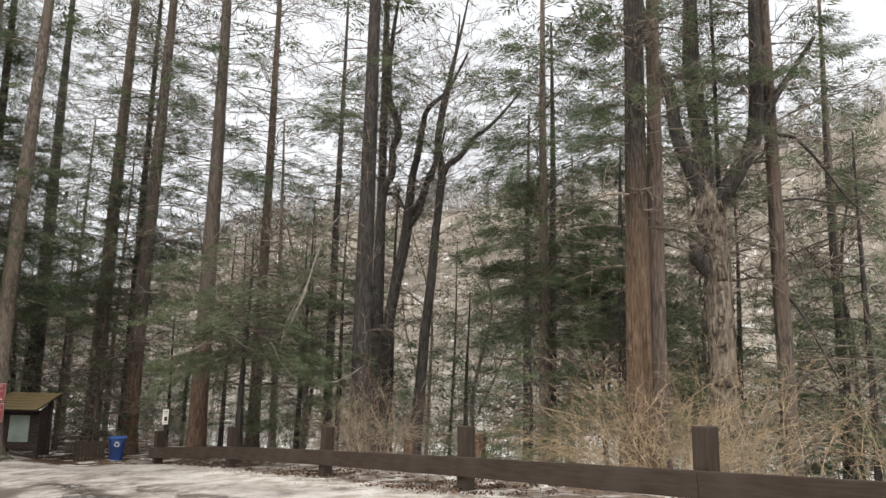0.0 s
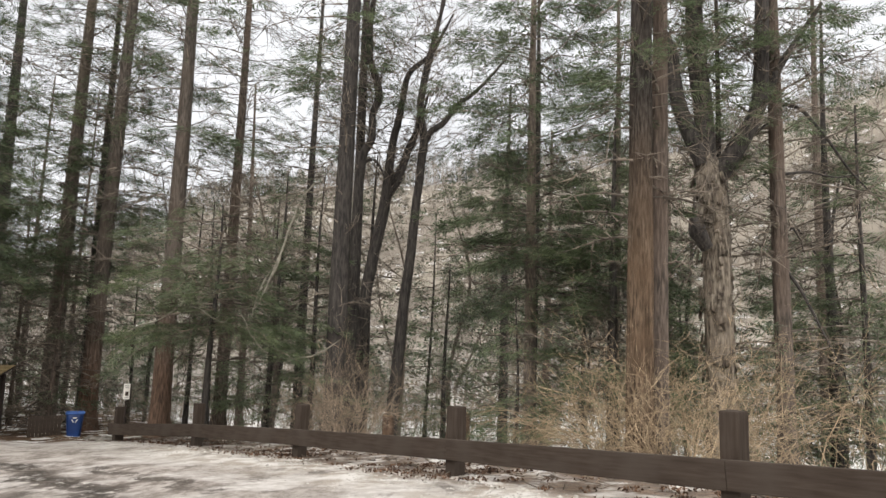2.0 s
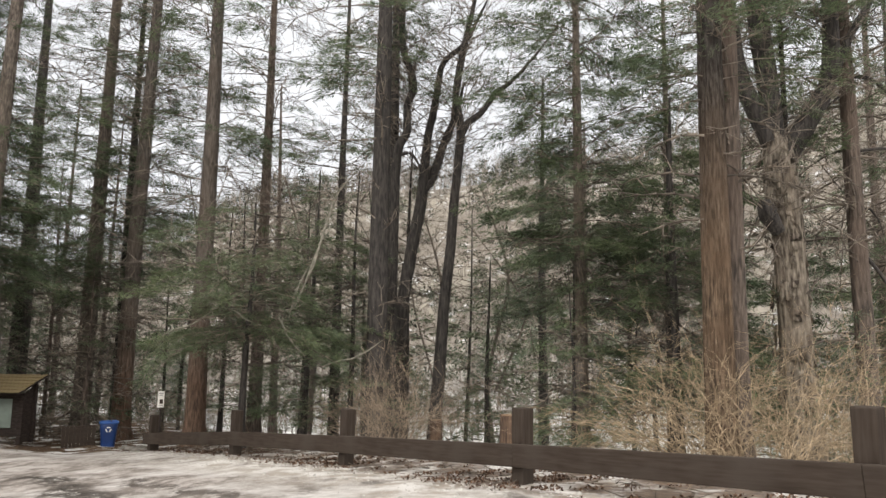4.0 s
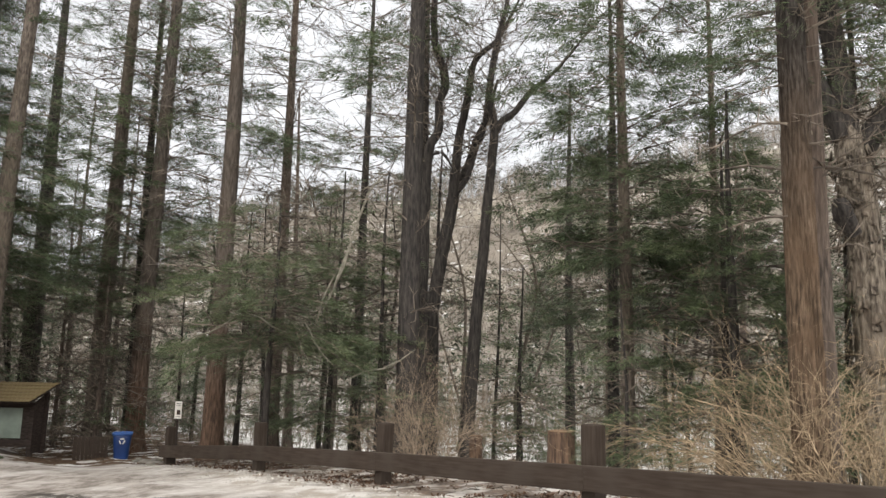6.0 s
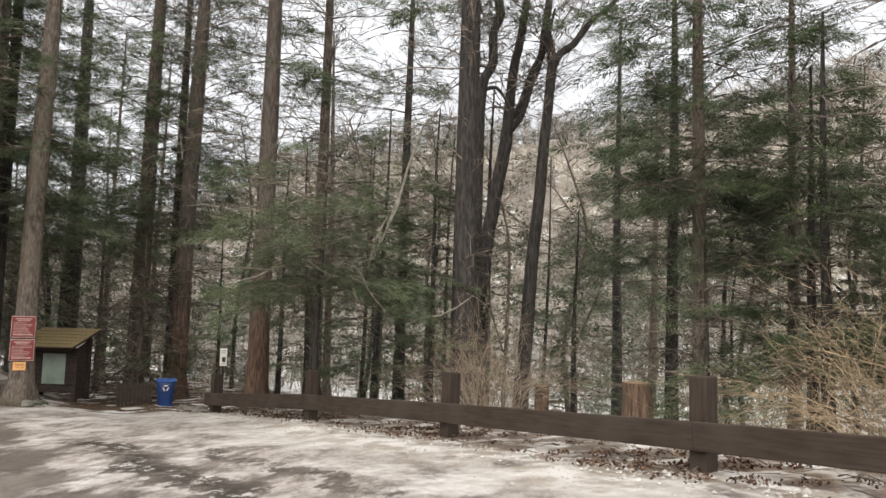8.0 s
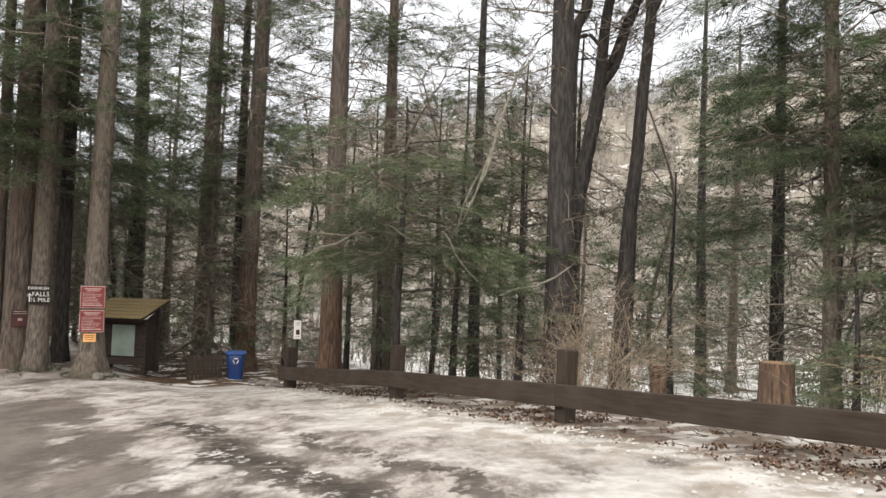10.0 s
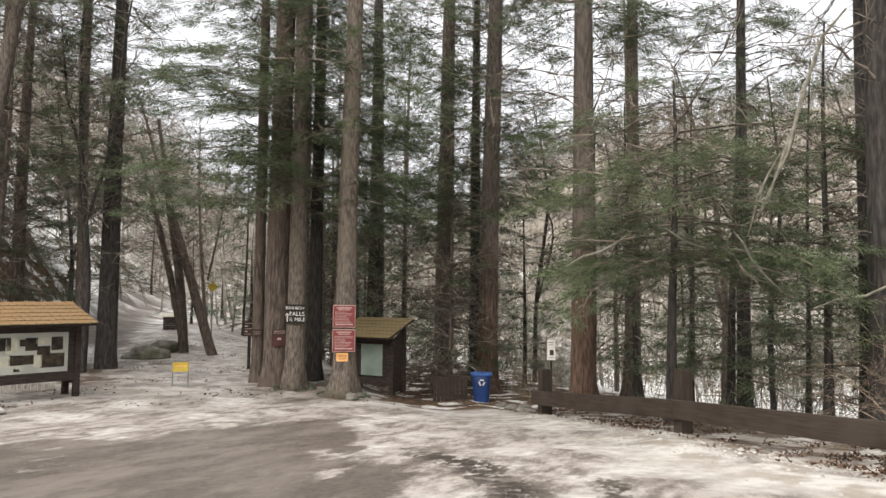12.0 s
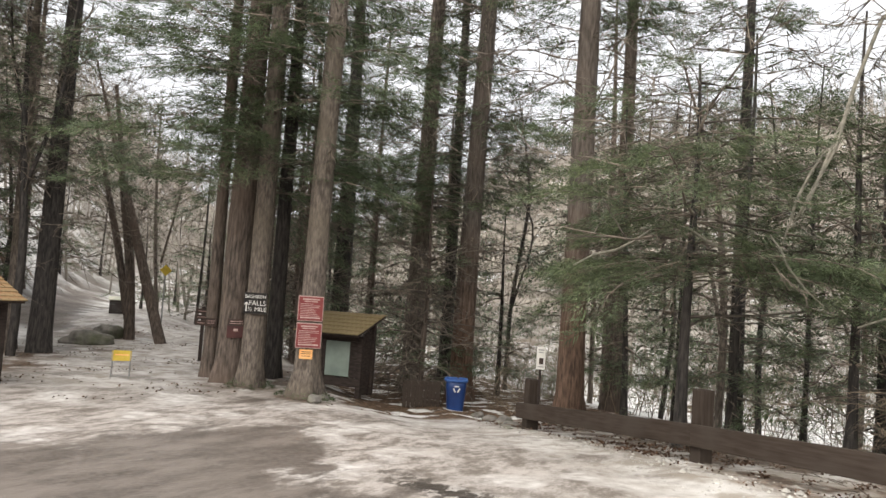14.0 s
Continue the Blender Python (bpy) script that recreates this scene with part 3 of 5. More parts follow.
def conifer(x, y, r, h, seed, label, lean=(0, 0), dead=(0.12, 0.75, 60, 2.2), crown=(0.35, 1.0, 70, 2.8), bark=None,
            needle=None, shape="cone", spray=0.4, per_m=13, sides=18, flare=0.3, ridge=0.05, group="tall conifers", furrow=0.0):
    rng = np.random.default_rng(seed)
    e = tree_empty("conifer_tree", x, y, label, "tree", group)
    line, q = trunk_line(0, h, lean, rng, n=120 if furrow else 26)
    me, rad = trunk_mesh(line, q, r, rng, bark or BARK, sides, flare, ridge, furrow=furrow)
    part("trunk", me, e)
    if dead:
        tagged(part("dead_branch", mesh_from("dead_branch", *dead_branches(line, q, rad, *dead, rng), TWIG), e, "thin bare dead branches"), kind="stuff")
    if crown:
        wood, fol = crown_on(line, q, *crown, rng, per_m=per_m, spray=spray, shape=shape, leaflets=13 if y < 33 else 9, fine=4.5 + 0.48 * math.hypot(x + 3, y - 4))
        tagged(part("bough", mesh_from("bough", *wood, TWIG), e), kind="stuff")
        tagged(part("crown", mesh_from("crown", *fol, needle or NEEDLE), e, "drooping dark green needle sprays"), kind="stuff")
    return e


# ---- fence: heavy timber posts and one broad rail ----
POSTS = [(-8.45, 22.35), (-5.28, 18.95), (-2.36, 15.62), (0.45, 12.05), (3.02, 8.35), (5.6, 4.65)]


def build_fence():
    e = new("guard_rail_fence")
    e.location = (0, 0, 0)
    tagged(e, "low brown timber guard rail on square posts beside icy ground", "fence")
    for i, (x, y) in enumerate(POSTS):
        g = height(x, y)
        bm = bmesh.new()
        rng = random.Random(i)
        box(bm, (0.215, 0.215, 1.4), (0, 0, 0), 0.018)
        ob = part("post", bm_mesh("post", bm, POST_WOOD), e)
        ob.matrix_local = pose(x, y, g + 0.31, rng.uniform(-1, 1), rng.uniform(-1, 1), 38.6 + rng.uniform(-2, 2))
    off = 0.153
    for i in range(len(POSTS) - 1):
        a, b = Vector((*POSTS[i], 0)), Vector((*POSTS[i + 1], 0))
        a.z, b.z = height(a.x, a.y) + 0.385, height(b.x, b.y) + 0.385
        d = (b - a).normalized()
        if i == 0:
            a = a - d * 0.22
        n = Vector((-BX, -BY, 0)) * off
        a, b = a + n, b + n - d * 0.003
        length = (b - a).length
        bm = bmesh.new()
        box(bm, (length, 0.085, 0.3), (0, 0, 0), 0.012)
        ob = part("rail", bm_mesh("rail", bm, FENCE_WOOD), e)
        xax, yax = d, Vector((0, 0, 1)).cross(d).normalized()
        zax = xax.cross(yax)
        ob.matrix_local = Matrix.Translation((a + b) / 2) @ Matrix((xax, yax, zax)).transposed().to_4x4()


build_fence()


# ---- notice shelters ----
def kiosk(x, y, turn, width, deep, tall, roof_mat, label, papers, legs):
    e = new("notice_kiosk")
    z = height(x, y)
    e.matrix_world = pose(x, y, z, 0, 0, turn)
    tagged(e, label, "kiosk")
    w, d = width, deep
    front, back = -d / 2, d / 2
    low, high = tall - 0.42, tall
    slope = math.atan2(high - low, d + 0.5)
    # posts
    for sx in (-1, 1):
        boxed("post", (0.13, 0.13, low + 0.1), (sx * w / 2, front + 0.25, (low + 0.1) / 2 - 0.05), KIOSK_WOOD, e)
        boxed("post", (0.13, 0.13, high - 0.05), (sx * w / 2, back, (high - 0.05) / 2 - 0.05), KIOSK_WOOD, e)
        bottom = 0.28 if legs else 0.0
        bm = bmesh.new()
        cnt = 5
        for k in range(cnt):
            yy = front + 0.31 + (d - 0.43) * (k + 0.5) / cnt
            hh = low + (high - low) * (yy - front) / (d + 0.3) - bottom - 0.06
            box(bm, (0.03, (d - 0.43) / cnt - 0.006, hh), (sx * w / 2, yy, bottom + hh / 2), 0.004)
        part("side_panel", bm_mesh("side_panel", bm, KIOSK_WOOD), e, "dark brown plank side")
    boxed("bottom_rail", (w - 0.13, 0.1, 0.2), (0, front + 0.25, 0.48 if legs else 0.3), KIOSK_WOOD, e)
    boxed("top_rail", (w - 0.13, 0.1, 0.16), (0, front + 0.25, low - 0.02), KIOSK_WOOD, e)
    by, bz0, bz1 = front + 0.27, 0.59 if legs else 0.42, low - 0.11
    boxed("back_panel", (w - 0.14, 0.04, bz1 - bz0 + 0.02), (0, by + 0.06, (bz0 + bz1) / 2), KIOSK_WOOD, e, bevel=0.0)
    if papers:
        for sx in (-1, 1):
            boxed("board_frame", (0.12, 0.06, bz1 - bz0 + 0.06), (sx * (w / 2 - 0.125), by - 0.01, (bz0 + bz1) / 2), KIOSK_WOOD, e)
        boxed("notice_board", (w - 0.38, 0.03, bz1 - bz0), (0, by + 0.02, (bz0 + bz1) / 2), BOARD_WHITE, e, "white pinned notice board", 0.004)
        rr = random.Random(3)
        spots = [(-.40, .74, .2, .42, PHOTO), (-.3, .7, .2, .5, PAPER), (-.14, .76, .11, .22, PHOTO), (-.02, .72, .2, .42, PHOTO),
                 (.14, .8, .22, .2, PAPER), (.16, .55, .22, .3, PHOTO), (.36, .72, .2, .44, PHOTO), (-.24, .34, .22, .32, PHOTO),
                 (-.07, .34, .2, .3, PHOTO), (-.39, .32, .17, .34, PAPER), (.08, .3, .14, .4, PAPER), (.3, .3, .4, .46, PHOTO),
                 (-.22, .15, .12, .12, PAPER), (-.22, .1, .1, .1, PHOTO)]
        H = bz1 - bz0
        for fx, fz, pw, ph, mt in spots:
            boxed("pinned_sheet", (pw * w * 0.66, 0.006, ph * H * 0.76), (fx * w * 0.75, by - 0.002, bz0 + fz * H), mt, e,
                  "dark photograph" if mt == PHOTO else "printed paper sheet", 0.0, Matrix.Rotation(radians(rr.uniform(-1.5, 1.5)), 4, "Y"))
    else:
        bw = w * 0.5
        boxed("map_board", (bw, 0.03, bz1 - bz0 - 0.02), (w * 0.03, by + 0.02, (bz0 + bz1) / 2), BOARD_GREEN, e, "pale grey-green map board", 0.004)
        for sx in (-1, 1):
            ww = (w - bw) / 2 - 0.12
            boxed("board_frame", (ww, 0.06, bz1 - bz0), (w * 0.03 + sx * (bw / 2 + ww / 2 + 0.004), by, (bz0 + bz1) / 2), KIOSK_WOOD, e)
    # shed roof of overlapping courses, high at the back
    rl = (d + 0.62) / math.cos(slope)
    tilt = Matrix.Rotation(slope, 4, "X")
    mid = Vector((0, 0.0, (low + high) / 2 + 0.09))
    boxed("roof_deck", (w + 0.36, rl, 0.05), mid, KIOSK_WOOD, e, bevel=0.005, turn=tilt)
    rows, cols = 6, 14
    rng = random.Random(5)
    bits = []
    for k in range(3):
        bm = bmesh.new()
        box(bm, ((w + 0.4) / cols * (0.9 + 0.05 * k), rl / rows * 1.25, 0.018), (0, 0, 0), 0.003)
        bits.append(bm_mesh("shingle", bm, roof_mat))
    roof = new("roof")
    roof.parent = e
    for i in range(rows):
        for j in range(cols):
            ob = new("shingle", bits[rng.randrange(3)])
            ob.parent = roof
            lx = -(w + 0.4) / 2 + (w + 0.4) * (j + 0.5) / cols
            ly = -rl / 2 - 0.02 + rl * (i + 0.5) / rows
            ob.matrix_local = Matrix.Translation(mid) @ tilt @ pose(lx, ly, 0.045 + rng.uniform(0, 0.006), -4 + rng.uniform(-1, 1), 0, rng.uniform(-1.5, 1.5))
    return e


kiosk(-13.8, 24.4, 0, 1.35, 0.9, 1.82, MOSSY, "dark brown wooden map shelter with a mossy shed roof", False, False)
kiosk(-19.2, 18.2, 72, 1.9, 0.85, 2.02, CEDAR, "dark wooden notice board shelter with a cedar shed roof", True, True)


# ---- recycling bin ----
def build_bin(x, y):
    e = new("recycling_bin")
    e.matrix_world = pose(x, y, height(x, y) - 0.01, 0, 0, 22)
    tagged(e, "open blue plastic recycling bin on the snow", "bin")
    n = 28
    th = np.linspace(0, 2 * np.pi, n, endpoint=False)

    def loop(w, z, p=4.0):
        c, s = np.cos(th), np.sin(th)
        k = (np.abs(c) ** p + np.abs(s) ** p) ** (-1 / p)
        return np.stack([c * k * w, s * k * w, np.full(n, z)], -1)
    prof = [(0.2, 0.0), (0.205, 0.03), (0.225, 0.3), (0.25, 0.6), (0.265, 0.76), (0.25, 0.77), (0.235, 0.6), (0.2, 0.1), (0.02, 0.09)]
    V = np.concatenate([loop(w, z) for w, z in prof])
    i = np.arange(len(prof) - 1)[:, None] * n
    j = np.arange(n)[None]
    F = np.stack([i + j, i + (j + 1) % n, i + n + (j + 1) % n, i + n + j], -1).reshape(-1, 4)
    part("body", mesh_from("body", V, F, BLUE_PLASTIC, True), e)
    prof = [(0.268, 0.74), (0.29, 0.745), (0.295, 0.79), (0.28, 0.815), (0.262, 0.8), (0.258, 0.75)]
    V = np.concatenate([loop(w, z) for w, z in prof])
    i = np.arange(len(prof) - 1)[:, None] * n
    F = np.stack([i + j, i + (j + 1) % n, i + n + (j + 1) % n, i + n + j], -1).reshape(-1, 4)
    part("rim", mesh_from("rim", V, F, BLUE_LID, True), e, "paler blue rolled rim")
    bm = bmesh.new()
    for k in range(3):
        a = radians(90 + 120 * k)
        box(bm, (0.11, 0.004, 0.032), (0.062 * math.cos(a), -0.268, 0.58 + 0.062 * math.sin(a)), 0.0, Matrix.Rotation(-a + radians(90), 4, "Y"))
    part("recycling_mark", bm_mesh("recycling_mark", bm, SIGN_WHITE), e, "white three-arrow mark")


build_bin(-11.05, 25.5)


# ---- tall trunks along the lot ----
T_LABEL = "tall hemlock with a straight grey-brown trunk and thin bare lower branches"
conifer(-2.22, 20.42, 0.28, 26, 1, "tall straight dark-barked hemlock beside the timber fence", dead=(0.12, 0.8, 70, 2.6), crown=(0.37, 1.0, 75, 2.5), bark=BARK_DARK, ridge=0.04)
conifer(-2.06, 23.5, 0.2, 24, 2, T_LABEL, dead=(0.1, 0.8, 60, 2.4), crown=(0.45, 1, 30, 2.4), bark=BARK_DARK)
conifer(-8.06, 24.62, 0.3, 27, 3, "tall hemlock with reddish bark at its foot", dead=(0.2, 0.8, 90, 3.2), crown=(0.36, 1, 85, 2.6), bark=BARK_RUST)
conifer(-7.8, 31.0, 0.27, 26, 4, T_LABEL, dead=(0.15, 0.8, 170, 4.0), crown=(0.45, 1, 30, 2.6))
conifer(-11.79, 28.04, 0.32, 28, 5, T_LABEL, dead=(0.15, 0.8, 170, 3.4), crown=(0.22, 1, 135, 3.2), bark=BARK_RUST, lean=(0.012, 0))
conifer(-13.96, 29.65, 0.33, 28, 6, T_LABEL, dead=(0.15, 0.8, 170, 3.4), crown=(0.2, 1, 150, 3.6), bark=BARK_GREY, lean=(0.01, 0))
conifer(-13.43, 22.2, 0.26, 26, 7, "tall hemlock that carries red notices on its trunk", dead=(0.2, 0.8, 40, 2.0), crown=(0.24, 1, 100, 3.2), bark=BARK_GREY, lean=(0.012, 0), flare=0.6)
conifer(-15.92, 22.85, 0.34, 27, 8, "thick hemlock at the head of the path", dead=(0.2, 0.8, 40, 2.4), crown=(0.17, 1, 170, 4.6), needle=NEEDLE, lean=(0.008, 0))
conifer(-15.04, 22.48, 0.25, 26, 9, "slim grey hemlock that carries a trail sign", dead=(0.2, 0.8, 30, 2.0), crown=(0.2, 1, 100, 3.2), bark=BARK_GREY)
conifer(-15.6, 24.2, 0.2, 25, 10, T_LABEL, dead=(0.2, 0.8, 40, 2.0), crown=(0.22, 1, 90, 3.0), bark=BARK_DARK)
conifer(-19.49, 35.0, 0.4, 26, 12, T_LABEL, dead=(0.15, 0.7, 80, 3.2), crown=(0.24, 1, 120, 4.0), bark=BARK_DARK)
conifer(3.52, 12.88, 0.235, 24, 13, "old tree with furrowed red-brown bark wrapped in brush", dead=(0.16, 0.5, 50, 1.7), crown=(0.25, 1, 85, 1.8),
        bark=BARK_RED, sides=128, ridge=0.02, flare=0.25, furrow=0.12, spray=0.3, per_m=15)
conifer(4.0, 13.35, 0.17, 23, 14, "dark hemlock grown close behind a red-barked tree", dead=(0.14, 0.5, 30, 1.7), crown=(0.27, 1, 50, 2.2), bark=BARK, flare=0.25, spray=0.3, per_m=15)
conifer(7.55, 15.82, 0.19, 22, 15, T_LABEL, dead=(0.08, 0.7, 90, 3.0), crown=(0.4, 1, 40, 2.8), bark=BARK, lean=(-0.012, 0))
conifer(-4.42, 29.1, 0.2, 20, 16, T_LABEL, dead=(0.05, 0.8, 120, 3.0), crown=(0.45, 1, 50, 2.4), bark=BARK_DARK)
conifer(-13.6, 31.8, 0.22, 25, 19, T_LABEL, dead=(0.12, 0.8, 110, 3.0), crown=(0.3, 1, 60, 2.8), bark=BARK_DARK)
conifer(-20.6, 31.0, 0.24, 23, 17, "dense dark hemlock behind the map shelter", dead=(0.1, 0.6, 60, 3.0), crown=(0.26, 1, 60, 3.4), bark=BARK, spray=0.55)
conifer(6.3, 16.15, 0.09, 14, 28, "slim dark hemlock grown up through an old broken tree", dead=(0.3, 0.8, 20, 1.2), crown=(0.45, 1, 85, 1.5), bark=BARK_DARK, spray=0.34, per_m=15, shape="oval")
conifer(-16.74, 23.16, 0.165, 25, 18, "slim hemlock at the edge of the path with a small plaque", dead=(0.2, 0.8, 40, 2.0), crown=(0.26, 1, 60, 3.0), bark=BARK)
# dense hemlocks past the fence
BUSHY = "bushy green hemlock past the timber fence"
conifer(2.82, 19.62, 0.17, 17, 20, BUSHY, dead=(0.03, 0.75, 90, 2.8), crown=(0.29, 0.95, 140, 3.0), bark=BARK_GREY, spray=0.44, per_m=14, shape="oval")
conifer(3.9, 25.6, 0.2, 17, 21, BUSHY, dead=(0.03, 0.6, 60, 2.6), crown=(0.3, 0.95, 85, 3.3), bark=BARK_DARK, spray=0.46, per_m=14, shape="oval")
conifer(4.13, 34.4, 0.24, 18, 22, "dark hemlock down in the ravine", dead=(0.03, 0.6, 60, 2.8), crown=(0.35, 0.95, 50, 3.0), bark=BARK_DARK, spray=0.6, per_m=11, shape="oval")
conifer(-5.6, 20.6, 0.1, 6.4, 23, "young spreading hemlock with bright needles behind the fence", dead=(0.3, 0.9, 30, 3.0), crown=(0.43, 0.97, 80, 3.7), bark=BARK_DARK,
        needle=NEEDLE_LIGHT, spray=0.3, per_m=26, shape="flat")
conifer(4.4, 17.4, 0.12, 8, 24, "young hemlock with dense green boughs", dead=(0.05, 0.8, 30, 2.0), crown=(0.15, 0.98, 80, 2.9), bark=BARK_DARK, needle=NEEDLE_LIGHT, spray=0.4, per_m=16)
conifer(4.6, 18.4, 0.11, 7.5, 39, "low dense hemlock with wide dark green boughs", dead=(0.05, 0.6, 40, 2.4), crown=(0.26, 0.8, 56, 3.2), bark=BARK_DARK, spray=0.42, per_m=17, shape="oval")
conifer(5.6, 21.5, 0.14, 16, 40, BUSHY, dead=(0.05, 0.8, 60, 2.6), crown=(0.32, 0.97, 95, 2.7), bark=BARK_GREY, spray=0.46, per_m=14, shape="oval")
conifer(2.1, 17.0, 0.05, 3.4, 41, "small olive-green hemlock close behind the fence", dead=(0.1, 0.8, 14, 1.0), crown=(0.12, 0.96, 34, 1.4), bark=BARK_DARK, needle=NEEDLE_LIGHT, spray=0.3, per_m=18)
conifer(10.8, 19.5, 0.16, 13, 25, BUSHY, dead=(0.05, 0.8, 50, 2.8), crown=(0.1, 0.98, 100, 3.4), bark=BARK_DARK, spray=0.5, per_m=11)
conifer(0.9, 24.5, 0.09, 6, 26, "young hemlock with dense green boughs", dead=None, crown=(0.1, 0.98, 60, 2.0), bark=BARK_DARK, needle=NEEDLE_LIGHT, spray=0.4, per_m=12)
conifer(10.2, 17.2, 0.1, 9, 30, "young hemlock with loose yellow-green boughs", dead=(0.05, 0.9, 40, 2.6), crown=(0.2, 0.95, 60, 2.8), bark=BARK_DARK, needle=NEEDLE_LIGHT, spray=0.4, per_m=13)
conifer(8.6, 21.0, 0.12, 9, 27, "young hemlock with dense green boughs", dead=(0.05, 0.8, 30, 2.0), crown=(0.1, 0.98, 80, 2.8), bark=BARK_DARK, spray=0.45, per_m=11)
conifer(-11.6, 31.5, 0.08, 6.5, 29, "young hemlock with dense green boughs", dead=(0.05, 0.8, 20, 2), crown=(0.12, 0.98, 60, 2.2), bark=BARK_DARK, spray=0.45, per_m=10)

# young evergreens round the far road
for k, (bx, by, bh) in enumerate([(-33.0, 38.5, 5.0), (-30.5, 40.5, 6.0), (-40.5, 40.0, 5.5), (-38.0, 47.0, 6.5), (-28.2, 37.6, 4.5), (-25.6, 39.0, 5.5), (-44.0, 46.5, 6.5), (-24.0, 36.0, 4.0),
                                  (-27.6, 36.2, 10.0), (-30.2, 42.0, 12.0), (-33.8, 46.0, 13.0), (-26.2, 40.5, 12.0), (-22.8, 40.0, 11.0)]):
    rr = random.Random(440 + k)
    conifer(bx, by, rr.uniform(0.06, 0.1), bh, 440 + k, "young hemlock beside the far road", dead=(0.06, 0.7, 20, 1.6), crown=(0.12, 0.98, 40, 1.9), bark=BARK_DARK,
            needle=rr.choice([NEEDLE, NEEDLE_LIGHT]), spray=0.5, per_m=8, sides=8, lean=(rr.uniform(-0.03, 0.03), 0))

# slim young hemlocks down the ravine side
for k, (bx, by, bh) in enumerate([(-3.0, 21.6, 7.5), (-4.7, 24.4, 8.5), (-1.6, 23.6, 9.0), (-7.0, 26.2, 8.0), (-2.9, 28.0, 9.5), (0.4, 28.2, 9.0), (-6.0, 31.0, 10.0), (-9.0, 30.5, 9.0)]):
    rr = random.Random(400 + k)
    conifer(bx, by, rr.uniform(0.07, 0.12), bh, 400 + k, "slim young hemlock down the ravine side", dead=(0.06, 0.7, 34, 1.9), crown=(0.14, 0.98, 28, 2.1), bark=BARK_DARK,
            needle=rr.choice([NEEDLE, NEEDLE_LIGHT]), spray=0.42, per_m=11, sides=10, lean=(rr.uniform(-0.03, 0.03), 0))

# dark understorey behind the map shelter and beside the path
for k, (bx, by, bh) in enumerate([(-12.6, 26.9, 6.0), (-18.6, 30.2, 9.0), (-20.6, 33.4, 10.0), (-17.4, 33.6, 12.0),
                                  (-22.6, 34.2, 9.0), (-23.4, 37.0, 11.0), (-14.6, 34.8, 11.0)]):
    rr = random.Random(460 + k)
    conifer(bx, by, rr.uniform(0.08, 0.17), bh, 460 + k, "slim shaded hemlock in the dark woods behind the shelter", dead=(0.03, 0.7, 110, 2.3), crown=(0.15, 0.98, 20, 2.2), bark=BARK,
            needle=NEEDLE, spray=0.5, per_m=9, sides=10, lean=(rr.uniform(-0.03, 0.03), 0), group="understorey hemlocks", shape="oval")

# woods behind the trees that stand in front
BACK = "dark hemlock among the woods behind the lot"
BACKS = [(-19, 42), (-23, 38), (-27, 44), (7.5, 42), (15, 27), (14, 40),
         (-33, 27), (-30, 20), (-28, 15.5), (-35, 22), (-26.5, 23.2), (-34, 32), (-22.5, 44),
         (-26.5, 18.5), (-29.5, 23.5), (-32, 17), (-9.2, 41)]
for k, (bx, by) in enumerate(BACKS):
    rr = random.Random(100 + k)
    near = bx < -25
    conifer(bx, by, rr.uniform(0.13, 0.24), rr.uniform(15, 22), 200 + k, BACK, dead=(0.04, 0.7, 70, 3.4),
            crown=(0.12 if near else rr.choice([0.06, 0.14, 0.3]), 1, 60 if near else 44, 3.6), bark=BARK, spray=0.58, per_m=8, sides=10, group="background conifers",
            shape=rr.choice(["cone", "oval"]), lean=(rr.uniform(-0.02, 0.02), 0))
conifer(-24.2, 19.5, 0.27, 20, 251, "leaning grey trunk on the leafy bank", lean=(0.1, 0.08), dead=(0.08, 0.8, 70, 3.0), crown=(0.5, 1, 40, 2.8), bark=BARK_GREY)
conifer(-23.2, 23.9, 0.3, 24, 252, "dark straight hemlock beside the path", dead=(0.1, 0.8, 100, 3.4), crown=(0.22, 1, 120, 3.6), bark=BARK_DARK, lean=(0.012, 0))
conifer(-24.0, 23.6, 0.17, 20, 253, "slim dark trunk beside a larger hemlock", dead=(0.1, 0.8, 50, 2.4), crown=(0.5, 1, 30, 2.4), bark=BARK_GREY, lean=(-0.02, 0))


